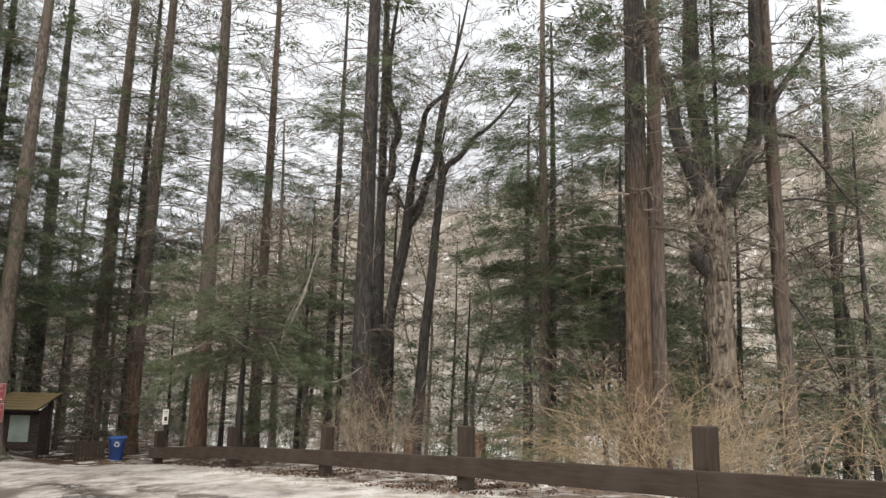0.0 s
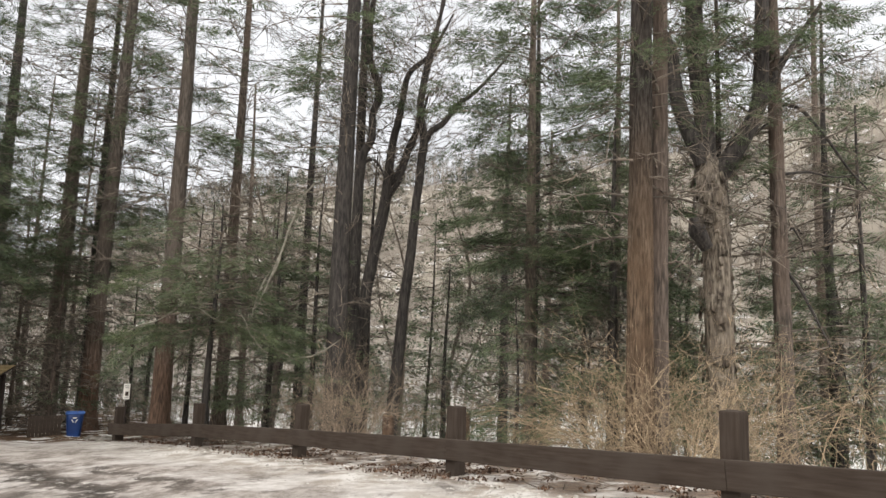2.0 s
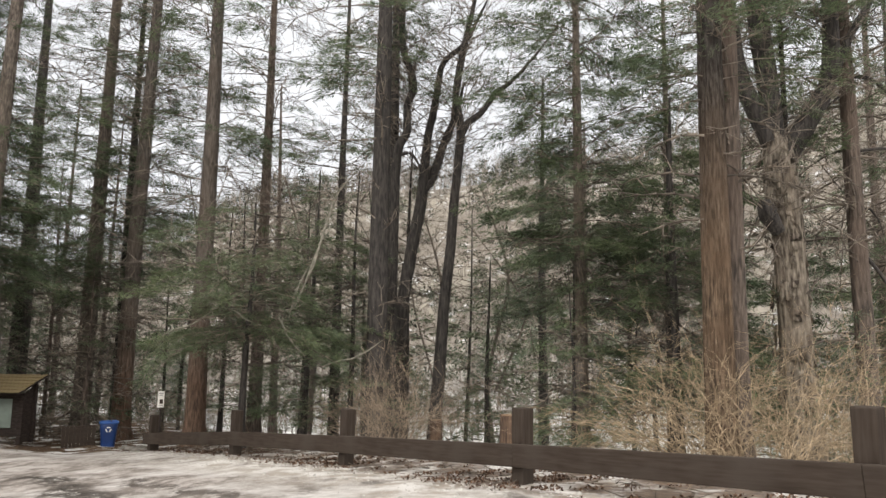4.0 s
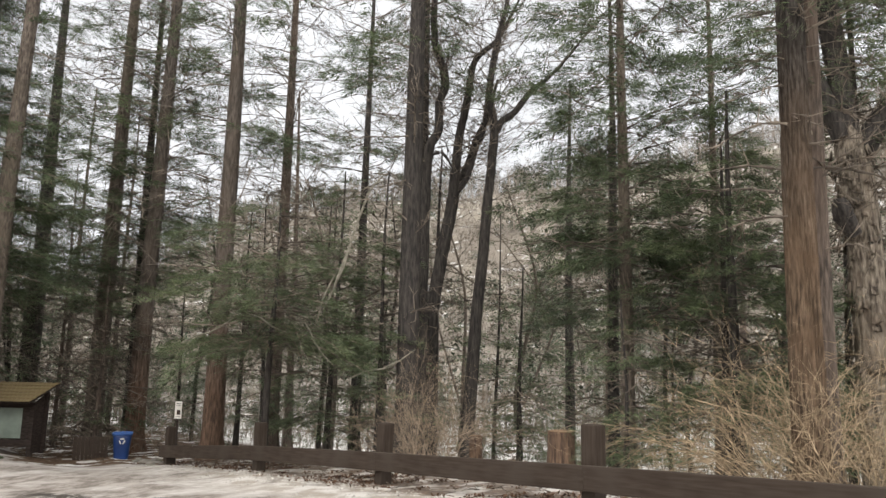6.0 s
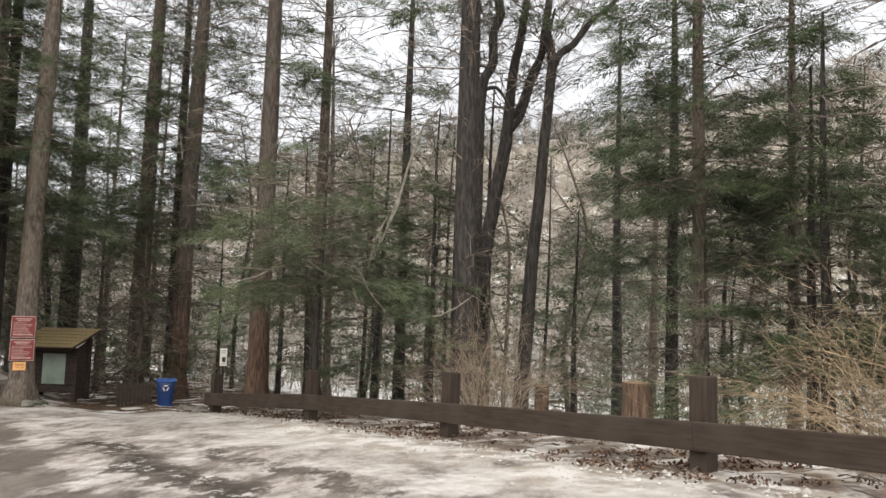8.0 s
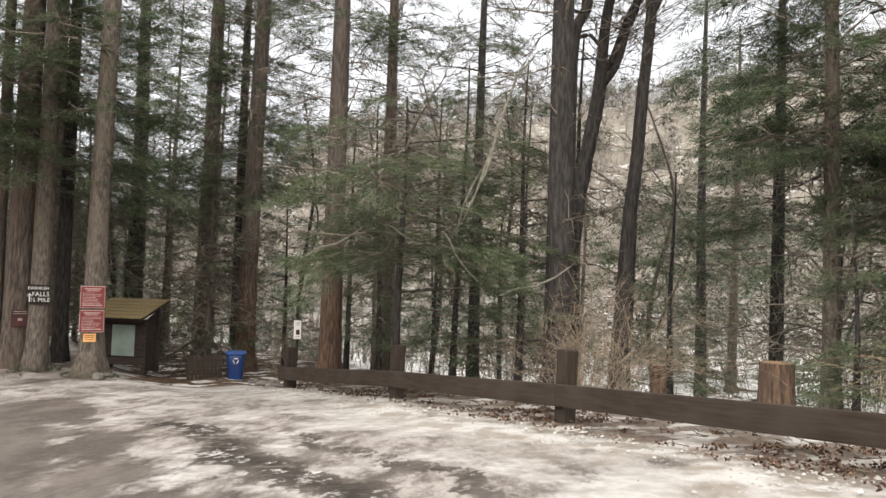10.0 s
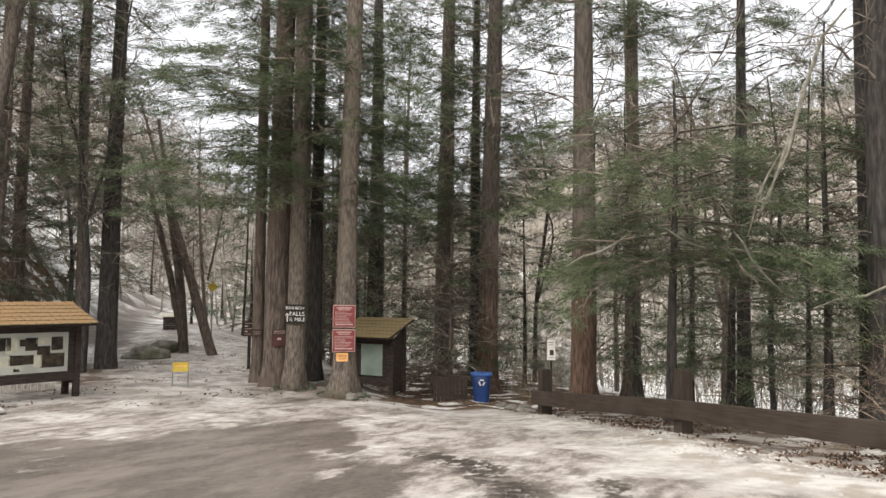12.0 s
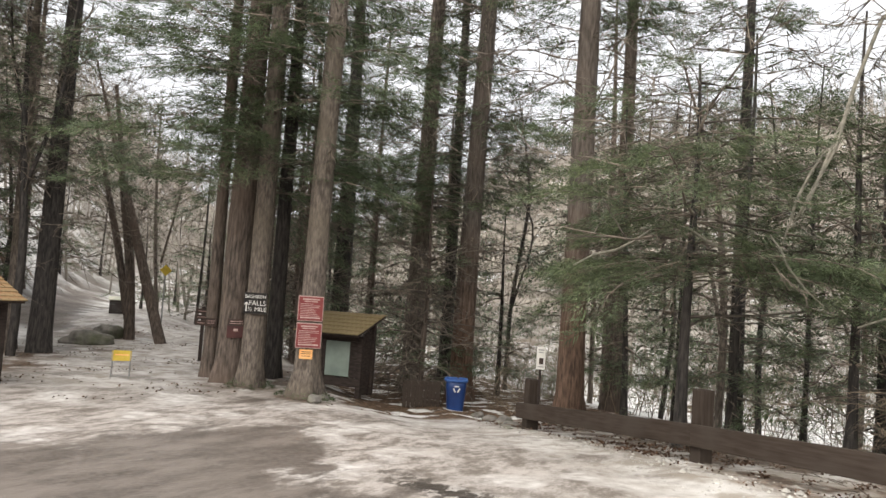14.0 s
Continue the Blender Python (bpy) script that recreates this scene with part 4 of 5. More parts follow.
# ---- broadleaved trees without leaves ----
def shaped_tree(x, y, stems, seed, label, bark, scale, dense=4.6, name="bare_tree", group="bare trees", reach=3.0, twig_mat=None, upper=None):
    """A bare tree whose stems are given as lines of (sideways, deep, height, radius); twigs grow from them."""
    rng = np.random.default_rng(seed)
    e = tree_empty(name, x, y, label, "tree", group)
    for order, st in enumerate(stems):
        st = np.array(st, float)
        t = np.linspace(0, len(st) - 1, (len(st) - 1) * 6 + 1)
        P = np.stack([np.interp(t, np.arange(len(st)), st[:, i]) for i in range(4)], -1)
        for _ in range(3):
            P[1:-1] = (P[:-2] + 2 * P[1:-1] + P[2:]) / 4
        P[1:, :3] += np.cumsum(rng.normal(0, 0.006 * scale, (len(P) - 1, 3)), 0)
        ph = rng.uniform(0, 6, 3)
        V, F = rings(P[:, :3], P[:, 3], 14, lambda th, a: 1 + 0.07 * np.sin(4 * th + ph[0] + 7 * a) + 0.05 * np.sin(7 * th + ph[1] - 9 * a))
        part("stem", mesh_from("stem", V, F, bark if order == 0 or upper is None else upper, True), e)
        length = np.linalg.norm(np.diff(P[:, :3], axis=0), axis=1).sum()
        cnt = int(length * dense)
        q = np.linspace(0, 1, len(P))
        V = dead_branches(P[:, :3], q, P[:, 3], 0.3, 1.0, max(cnt, 4), reach, rng, twigs=10, droop=0.0, thick=0.024, up=0.5)
        tagged(part("twig", mesh_from("twig", *V, twig_mat or TWIG), e), kind="stuff")
    return e


def loose_bark(x, y):
    """Curling plates of bark that stand off the old pale trunk."""
    rng = np.random.default_rng(66)
    e = tree_empty("loose_bark", x, y, "ragged loose plates of pale bark on an old trunk", "bark")
    n = 150
    z, a = rng.uniform(0.8, 6.1, n), rng.uniform(0, 2 * np.pi, n)
    cx = np.interp(z, (0, 1.6, 4.2, 6.0), (0.19, 0.1, 0.02, -0.08))
    r = np.interp(z, (0, 1.6, 6.0), (0.36, 0.3, 0.29)) * 1.02
    w, h, lift = rng.uniform(0.1, 0.26, n), rng.uniform(0.1, 0.4, n), rng.uniform(0.01, 0.07, n)
    V = []
    for sa, sz, out in ((-1, 1, 0), (1, 1, 0), (1, -1, 1), (-1, -1, 1)):
        for thick in (0.0, 0.018):
            aa = a + sa * w * rng.uniform(0.7, 1.2, n)
            rr = r + out * lift + thick
            V.append(np.stack([cx + np.cos(aa) * rr, np.sin(aa) * rr, z + sz * h / 2 * rng.uniform(0.6, 1.2, n)], -1))
    V = np.stack(V, 1)
    F = np.array([(1, 3, 5, 7), (0, 6, 4, 2), (0, 2, 3, 1), (2, 4, 5, 3), (4, 6, 7, 5), (6, 0, 1, 7)])
    F = (np.arange(n)[:, None, None] * 8 + F[None]).reshape(-1, 4)
    tagged(part("bark_plate", mesh_from("bark_plate", V.reshape(-1, 3), F, BARK_PALE), e), kind="stuff")


CROOK = "crooked leafless tree with dark bark"
shaped_tree(-0.55, 22.46, [[(-0.21, 0, 0, .19), (0.06, 0, 4.0, .15), (0.24, 0, 5.6, .14), (0.32, 0, 6.8, .135), (0.38, 0, 7.6, .13), (0.45, 0, 8.5, .135), (0.53, 0, 9.2, .13),
                            (0.34, 0, 10.25, .1), (0.57, 0, 11.8, .08), (0.84, 0, 13.0, .06), (1.3, 0.1, 15.5, .02)],
                           [(0.51, 0, 9.1, .1), (0.66, 0, 9.45, .1), (1.04, 0.1, 9.7, .09), (1.47, 0.2, 10.4, .075), (1.89, 0.3, 10.7, .06), (2.5, 0.4, 11.4, .045), (3.4, 0.5, 12.6, .02)]],
            31, CROOK, BARK_DARK, 1.0, dense=3.6, reach=2.4)
shaped_tree(-1.65, 23.0, [[(-0.23, 0, 0, .2), (-0.1, 0, 4.0, .19), (0.11, 0, 5.5, .18), (0.33, 0, 6.7, .17), (0.45, 0, 7.4, .16), (0.5, 0, 8.4, .13), (0.59, 0, 9.3, .115), (0.75, 0, 10.0, .11),
                           (0.91, 0, 11.35, .09), (1.17, 0, 11.7, .085), (1.66, 0.1, 12.2, .07), (2.3, 0.2, 13.6, .03)],
                          [(0.41, 0, 7.2, .1), (0.88, 0.1, 8.4, .1), (1.1, 0.1, 9.1, .1), (1.37, 0.1, 9.75, .095), (1.42, 0.1, 10.55, .085), (1.66, 0.1, 12.2, .07), (1.89, 0.1, 13.3, .05), (2.0, 0.1, 15.0, .02)],
                          [(0.45, 0, 7.4, .09), (0.88, -0.1, 7.9, .08), (1.1, -0.1, 8.7, .07), (1.36, -0.1, 9.4, .06), (1.7, -0.2, 10.8, .03)]],
            32, CROOK, BARK_DARK, 1.0, dense=3.2, reach=2.4)
shaped_tree(-1.88, 21.9, [[(-0.13, 0, 0, .18), (-0.08, 0, 4.6, .15), (-0.1, 0, 7.0, .14), (0.0, 0, 8.35, .12), (0.24, 0, 8.75, .12), (0.21, 0, 9.6, .11), (0.41, 0, 10.0, .12), (0.33, 0, 10.45, .12),
                           (0.05, 0, 11.15, .1), (0.01, 0, 12.1, .09), (0.09, 0, 13.0, .07), (0.4, 0, 15.5, .02)],
                          [(0.12, 0, 8.45, .06), (0.32, 0.1, 9.25, .06), (0.27, 0.1, 9.7, .05), (0.5, 0.2, 11.2, .02)],
                          [(-0.03, 0, 8.1, .05), (0.32, 0, 8.2, .045), (0.56, 0, 7.9, .03), (0.75, 0, 7.4, .012)]], 34, CROOK, BARK_DARK, 1.0, dense=3.0, reach=2.4)
shaped_tree(5.97, 15.64, [[(0.2, 0, -0.1, .38), (0.1, 0, 1.6, .3), (0.02, 0, 4.2, .29), (-0.08, 0, 6.0, .29), (-0.15, 0.1, 6.6, .16), (-0.1, 0.1, 7.0, .05)],
                          [(-0.1, 0, 5.6, .2), (-0.12, 0.1, 7.4, .22), (-0.3, 0.2, 9.6, .18), (-0.3, 0, 13, .1)],
                          [(-0.05, 0, 5.8, .2), (0.55, -0.1, 6.8, .19), (1.0, -0.1, 7.6, .17), (1.15, 0, 9.5, .15), (1.1, 0, 13, .07)],
                          [(1.0, -0.1, 7.6, .1), (1.6, 0.1, 8.7, .08), (2.6, 0.2, 10.2, .04)],
                          [(-0.2, 0, 6.3, .17), (-0.7, 0.1, 7.8, .16), (-0.75, 0.1, 8.8, .14), (-1.2, 0.2, 9.8, .1), (-1.6, 0.2, 12.5, .05)],
                          [(-0.25, -0.25, 4.5, .13), (-0.52, -0.4, 4.85, .17), (-0.58, -0.42, 5.05, .1)]],
            33, "old leafless tree with pale peeling bark and broken limbs", BARK_PALE, 1.0, dense=4.5, reach=1.7, upper=BARK_DARK)
loose_bark(5.97, 15.64)
shaped_tree(-24.9, 29.2, [[(0, 0, 0, .2), (-0.3, 0, 3, .16), (-1.0, 0, 6, .13), (-1.7, 0, 9.5, .06)],
                          [(-0.1, 0, .6, .15), (-1.1, 0, 4, .12), (-2.6, 0, 8.2, .05)]], 35, "leaning leafless trees in a clump by the path", BARK, 1.0)
shaped_tree(-23.4, 28.9, [[(0.2, 0, 0, .2), (-0.7, 0, 2.2, .17), (-1.6, 0, 4.6, .14), (-3.0, 0, 8.0, .07), (-4, 0, 10.5, .03)]], 36, "leaning leafless tree across the path's edge", BARK, 1.0)
for k, (bx, by, bh) in enumerate([(-4.9, 26.5, 9), (-3.6, 32, 11), (-6.6, 36, 12), (1.6, 30, 11), (6.5, 28, 10), (9.5, 26, 12), (-9.3, 37, 12), (12.5, 22, 11), (8.8, 33, 12),
                                  (-28, 34, 10), (-21, 36, 11), (-30, 28, 10), (-0.6, 34, 12), (-12.5, 36, 12)]):
    rr = random.Random(300 + k)
    st = [[(0, 0, 0, .1), (rr.uniform(-.4, .4), 0, bh * .3, .08), (rr.uniform(-.7, .7), 0, bh * .65, .055), (rr.uniform(-1.2, 1.2), 0, bh, .02)],
          [(0, 0, bh * .25, .05), (rr.uniform(-1.6, 1.6), rr.uniform(-1, 1), bh * .55, .035), (rr.uniform(-2.4, 2.4), 0, bh * .85, .012)]]
    shaped_tree(bx, by, st, 320 + k, "slim grey-brown leafless tree in the ravine woods", BARK_GREY if k % 3 == 0 else BARK_DARK, 1.0, dense=3.6, reach=2.6)


shaped_tree(-22.7, 22.6, [[(0, 0, 0, .12), (0.1, 0, 3, .1), (-0.3, 0, 6, .08), (-0.6, 0, 9.5, .05), (-0.4, 0, 13, .02)],
                          [(-0.1, 0, 4.6, .06), (0.7, 0.2, 7, .05), (0.9, 0.2, 10, .03), (1.5, 0.2, 12.5, .015)],
                          [(-0.4, 0, 6.6, .05), (-1.4, 0.2, 8.6, .04), (-1.8, 0.2, 11.5, .015)]], 37, "slim leafless tree beside the path", BARK_DARK, 1.0, dense=5.5, reach=2.4)
shaped_tree(-24.6, 20.9, [[(0, 0, 0, .1), (0.3, 0, 3.5, .08), (0.6, 0, 7, .06), (0.5, 0, 11, .02)],
                          [(0.3, 0, 3.4, .05), (-0.6, 0.2, 6, .04), (-0.9, 0.2, 9.5, .015)]], 38, "slim leafless tree on the leafy bank", BARK_GREY, 1.0, dense=5.5, reach=2.4)


def dead_snag():
    """A fallen lichen-pale top that hangs in the young hemlock."""
    e = tree_empty("dead_branch", -3.6, 19.3, "pale lichen-grey dead branch hanging in the hemlock", "branch", sink=0)
    rng = np.random.default_rng(60)
    main = np.array([(0.75, 0, 6.6), (0.42, 0, 6.2), (0.12, 0, 5.3), (-0.1, 0, 4.4), (-0.6, 0.1, 3.3)])
    V, F = rings(main, [.016, .026, .028, .024, .012], 8)
    part("limb", mesh_from("limb", V, F, TWIG_LICHEN, True), e)
    for a, m, b in (((-0.2, 0, 4.4), (-0.55, 0.1, 3.7), (-0.7, 0.2, 3.1)), ((0.1, 0, 5.1), (-0.25, 0, 4.1), (-0.5, 0, 3.45)),
                    ((-2.2, 0, 3.3), (-1.7, 0.1, 3.05), (-1.2, 0, 2.9)), ((-0.9, -0.2, 3.15), (-0.65, -0.2, 2.7), (-0.2, -0.2, 2.2)),
                    ((0.2, -0.2, 1.95), (0.9, -0.2, 2.15), (1.6, -0.1, 2.6)), ((-3.6, -0.2, 2.6), (-3.0, -0.2, 2.85), (-2.5, -0.1, 3.2))):
        P = np.array([a, ((a[0] + m[0]) / 2, m[1], (a[2] + m[2]) / 2 + 0.05), m, ((b[0] + m[0]) / 2, m[1], (b[2] + m[2]) / 2 - 0.04), b])
        V, F = rings(P, [.012, .02, .022, .018, .008], 6)
        part("limb", mesh_from("limb", V, F, TWIG_LICHEN, True), e)
    q = np.linspace(0, 1, len(main))
    tagged(part("twig", mesh_from("twig", *dead_branches(main, q, None, 0.1, 1, 22, 0.9, rng, twigs=5, up=-0.3, thick=0.012), TWIG_LICHEN), e), kind="stuff")


dead_snag()


# ---- brush: tangles of pale arching stems ----
def brush(x, y, radius, tall, count, seed, label, mat=None, thick=0.0095, lean=(0, 0), rise=0.55, kids=7):
    """Arching canes that branch and branch again, from a few close roots."""
    rng = np.random.default_rng(seed)
    e = new("brush")
    e.location = (x, y, 0)
    tagged(e, label, "shrub", "brush along the fence")
    A, B, Q = ([], []), ([], []), ([], [])

    def canes(p, d, L, r, segs, sag, level):
        n = len(p)
        J = [p]
        turn = rng.normal(0, 0.1, (n, 3))
        for k in range(segs):
            nx = p + d * (L / segs)[:, None]
            fine = int(level < 2)
            A[fine].append(p), B[fine].append(nx + (nx - p) * 0.35), Q[fine].append(r * (1.05 - 0.8 * k / segs))
            d = unit(d + turn + rng.normal(0, 0.13, (n, 3)) + np.array([0, 0, -sag * (0.4 + k / segs)]))
            p = nx
            J.append(p)
        J = np.stack(J, 1)
        if level == 0:
            return
        for _ in range(kids if level == 2 else 3):
            f = rng.uniform(0.2, 0.98, n) * segs
            i = np.minimum(f.astype(int), segs - 1)
            ar = np.arange(n)
            o = J[ar, i] + (J[ar, i + 1] - J[ar, i]) * (f - i)[:, None]
            dd = unit(unit(J[ar, i + 1] - J[ar, i]) + rng.normal(0, 0.5, (n, 3)))
            canes(o, dd, L * rng.uniform(0.16, 0.42, n), r * 0.5, 4 if level == 2 else 2, sag * 0.6, level - 1)

    a = rng.uniform(0, 2 * np.pi, count)
    rr = radius * 0.5 * np.sqrt(rng.uniform(0, 1, count))
    px, py = np.cos(a) * rr, np.sin(a) * rr
    p = np.stack([px, py, land(px + x, py + y) - 0.02], -1)
    out = a + rng.normal(0, 0.7, count)
    up = rise * rng.uniform(0.5, 2.2, count)
    d = unit(np.stack([np.cos(out) * 0.6 + lean[0], np.sin(out) * 0.6 + lean[1], up], -1))
    canes(p, d, tall * rng.uniform(0.55, 1.25, count), thick * rng.uniform(0.6, 1.2, count), 8, 0.25, 2)
    for fine, name in ((0, "cane"), (1, "twig")):
        a, b, r = np.concatenate(A[fine]), np.concatenate(B[fine]), np.concatenate(Q[fine])
        behind = (b[:, 0] + x - FX) * BX + (b[:, 1] + y - FY) * BY > 0.25
        tagged(part(name, mesh_from(name, *cones(a[behind], b[behind], r[behind]), mat or TWIG_PALE), e), kind="stuff")


TAN = "tangle of dry tan arching stems behind the fence"
brush(-1.75, 17.9, 1.2, 2.5, 120, 70, "dense ball of dry brown twigs behind the fence", mat=TWIG_BROWN, thick=0.0085, rise=0.8)
brush(3.45, 13.5, 1.2, 2.5, 110, 71, TAN, lean=(-0.28, 0.05), rise=0.65)
brush(3.95, 12.4, 1.0, 2.4, 75, 72, TAN, rise=0.65)
brush(5.5, 13.6, 1.2, 2.7, 60, 73, TAN, lean=(-0.1, 0), rise=0.8)
brush(7.5, 12.6, 1.2, 3.0, 7, 75, "sparse pale saplings with long thin twigs", lean=(-0.4, 0), rise=1.0, kids=5)
brush(7.2, 14.2, 1.4, 4.4, 8, 76, "sparse pale saplings with long thin twigs", thick=0.013, lean=(-0.2, 0), rise=1.2, kids=6)
brush(9.8, 15.5, 1.6, 4.2, 10, 77, "sparse pale saplings with long thin twigs", thick=0.013, rise=1.2, kids=6)


SHADE_TWIGS = "dull brown twiggy scrub in the shade behind the bin"
brush(-10.0, 26.7, 1.2, 2.0, 34, 78, SHADE_TWIGS, mat=SCRUB, rise=0.9)
brush(-12.7, 26.3, 1.0, 1.7, 26, 79, SHADE_TWIGS, mat=SCRUB, rise=0.9)
brush(-9.2, 25.5, 1.0, 1.4, 24, 81, SHADE_TWIGS, mat=SCRUB, rise=0.7)
brush(-15.0, 25.6, 1.0, 1.6, 22, 82, SHADE_TWIGS, mat=SCRUB, rise=0.9)


def undergrowth():
    """Thin saplings and twiggy scrub on the ravine side and under the trees."""
    rng = np.random.default_rng(80)
    n = 2300
    x, y = rng.uniform(-34, 30, n), rng.uniform(8, 62, n)
    s = (x - FX) * BX + (y - FY) * BY
    al = (x - FX) * UX + (y - FY) * UY
    b = (x + 21.8) * -0.85 + (y - 19.0) * -0.5
    keep = (((s > 2.6) & (rng.uniform(0, 1, n) < np.clip((s - 9) / 30, 0.05, 0.8))) | ((al > 19.8) & (s > -3.2) & (rng.uniform(0, 1, n) < 0.9)) | ((al > 16.5) & (s > 0.9)) | ((b > 3.5) & (y > 12) & (rng.uniform(0, 1, n) < 0.25)))
    x, y = x[keep], y[keep]
    n = len(x)
    h = np.minimum(rng.gamma(3.0, 0.75, n) + 0.5, 0.9 + 0.12 * np.clip((x - FX) * BX + (y - FY) * BY, 0, 40))
    base = np.stack([x, y, land(x, y)], -1)
    top = base + np.stack([rng.normal(0, 0.25, n), rng.normal(0, 0.25, n), np.ones(n)], -1) * h[:, None]
    A, B, Q = [base], [top], [0.004 + 0.006 * h]
    for _ in range(10):
        f = rng.uniform(0.1, 0.95, (n, 1))
        p = base + (top - base) * f
        a = rng.uniform(0, 2 * np.pi, n)
        v = np.stack([np.cos(a), np.sin(a), rng.uniform(0.0, 1.3, n)], -1) * (h * rng.uniform(0.15, 0.4, n))[:, None]
        A.append(p), B.append(p + v), Q.append(0.003 + 0.002 * h)
        for _ in range(2):
            m = p + v * rng.uniform(0.3, 0.8, (n, 1))
            A.append(m), B.append(m + v * 0.4 + rng.normal(0, 0.14, (n, 3)) * h[:, None] * 0.5), Q.append(0.002 + 0.0015 * h)
    ob = new("undergrowth", mesh_from("undergrowth", *cones(np.concatenate(A), np.concatenate(B), np.concatenate(Q)), SCRUB))
    tagged(ob, "grey-brown leafless scrub and saplings on the ravine slope", "undergrowth", kind="stuff")
    # low evergreen saplings among it
    n = 330
    x, y = rng.uniform(-30, 26, n), rng.uniform(12, 50, n)
    s = (x - FX) * BX + (y - FY) * BY
    al = (x - FX) * UX + (y - FY) * UY
    b = (x + 21.8) * -0.85 + (y - 19.0) * -0.5
    keep = ((s > 4.5) | ((al > 21) & (s > -3.2)) | (b > 2.5))
    x, y = x[keep], y[keep]
    O, D, S = [], [], []
    for px, py in zip(x, y):
        h = rng.uniform(0.7, 4.6)
        k = int(36 * h)
        f = rng.uniform(0.08, 1, k)
        a = rng.uniform(0, 2 * np.pi, k)
        r = (1 - f) * h * 0.42 * rng.uniform(0.2, 1, k)
        O.append(np.stack([px + np.cos(a) * r, py + np.sin(a) * r, height(px, py) + f * h - 0.2 * r], -1))
        D.append(np.stack([np.cos(a), np.sin(a), rng.normal(0, 0.2, k)], -1))
        S.append(rng.uniform(0.22, 0.45, k))
    V, F = sprays(np.concatenate(O), np.concatenate(D), np.concatenate(S), rng, 7)
    ob = new("evergreen_saplings", mesh_from("evergreen_saplings", V, F, NEEDLE))
    tagged(ob, "low green hemlock saplings scattered through the woods", "undergrowth", kind="stuff")


undergrowth()


def far_woods():
    rng = np.random.default_rng(40)
    n = 3900
    az = radians(1) * rng.uniform(-48, 60, n)
    d = 46 + 160 * rng.uniform(0, 1, n) ** 0.7
    x, y = -np.sin(az) * d, np.cos(az) * d
    z = land(x, y)
    h = rng.uniform(5, 10, n)
    base = np.stack([x, y, z - 0.5], -1)
    top = base + np.stack([rng.normal(0, 0.7, n), rng.normal(0, 0.7, n), h], -1)
    A, B, Q = [base], [top], [h * 0.012]
    for _ in range(8):
        f = rng.uniform(0.25, 0.95, n)[:, None]
        p = base + (top - base) * f
        a = rng.uniform(0, 2 * np.pi, n)
        e = p + np.stack([np.cos(a), np.sin(a), rng.uniform(0.4, 1.2, n)], -1) * (h * rng.uniform(0.15, 0.36, n) * (1.25 - f[:, 0]))[:, None]
        A.append(p), B.append(e), Q.append(h * 0.006)
        m = (p + e) / 2
        A.append(m), B.append(m + (e - p) * 0.5 + rng.normal(0, 0.6, (n, 3))), Q.append(h * 0.005)
    ob = new("far_woods", mesh_from("far_woods", *cones(np.concatenate(A), np.concatenate(B), np.concatenate(Q)), FARWOOD))
    tagged(ob, "grey-brown leafless woods on the far hillside", "woods", kind="stuff")
    # evergreens along the ridge and hillside
    n = 420
    az = radians(1) * rng.uniform(-45, 30, n)
    d = np.where(rng.uniform(0, 1, n) < 0.35, rng.uniform(180, 196, n), rng.uniform(60, 190, n))
    x, y = -np.sin(az) * d, np.cos(az) * d
    z = land(x, y)
    O, D, S = [], [], []
    for px, py, pz in zip(x, y, z):
        h = rng.uniform(4, 9)
        k = 60
        f = rng.uniform(0.1, 1, k)
        a = rng.uniform(0, 2 * np.pi, k)
        r = (1.05 - f) * h * 0.3 * rng.uniform(0.2, 1, k)
        O.append(np.stack([px + np.cos(a) * r, py + np.sin(a) * r, pz + f * h], -1))
        D.append(np.stack([np.cos(a), np.sin(a), rng.normal(-0.1, 0.2, k)], -1))
        S.append(rng.uniform(0.9, 1.7, k))
    V, F = sprays(np.concatenate(O), np.concatenate(D), np.concatenate(S), rng, 5, width=0.24)
    ob = new("far_evergreens", mesh_from("far_evergreens", V, F, NEEDLE_FAR))
    tagged(ob, "dark evergreens on the far hillside and ridge", "woods", kind="stuff")


far_woods()


# ---- signs ----
def lettering(text, size, at, mat, parent, name="lettering"):
    cu = bpy.data.curves.new(name, "FONT")
    cu.body, cu.size, cu.align_x, cu.align_y, cu.extrude = text, size, "CENTER", "CENTER", 0.002
    cu.materials.append(mat)
    ob = new(name, cu)
    ob.parent = parent
    ob.matrix_local = pose(*at, 90, 0, 0)
    return ob


def sign_root(name, x, y, z, turn, label):
    e = new(name)
    e.matrix_world = pose(x, y, z, 0, 0, turn)
    return tagged(e, label, "sign")


def bars(parent, mat, rows, y):
    for cx, cz, w, h in rows:
        boxed("text_line", (w, 0.004, h), (cx, y, cz), mat, parent, bevel=0.0)


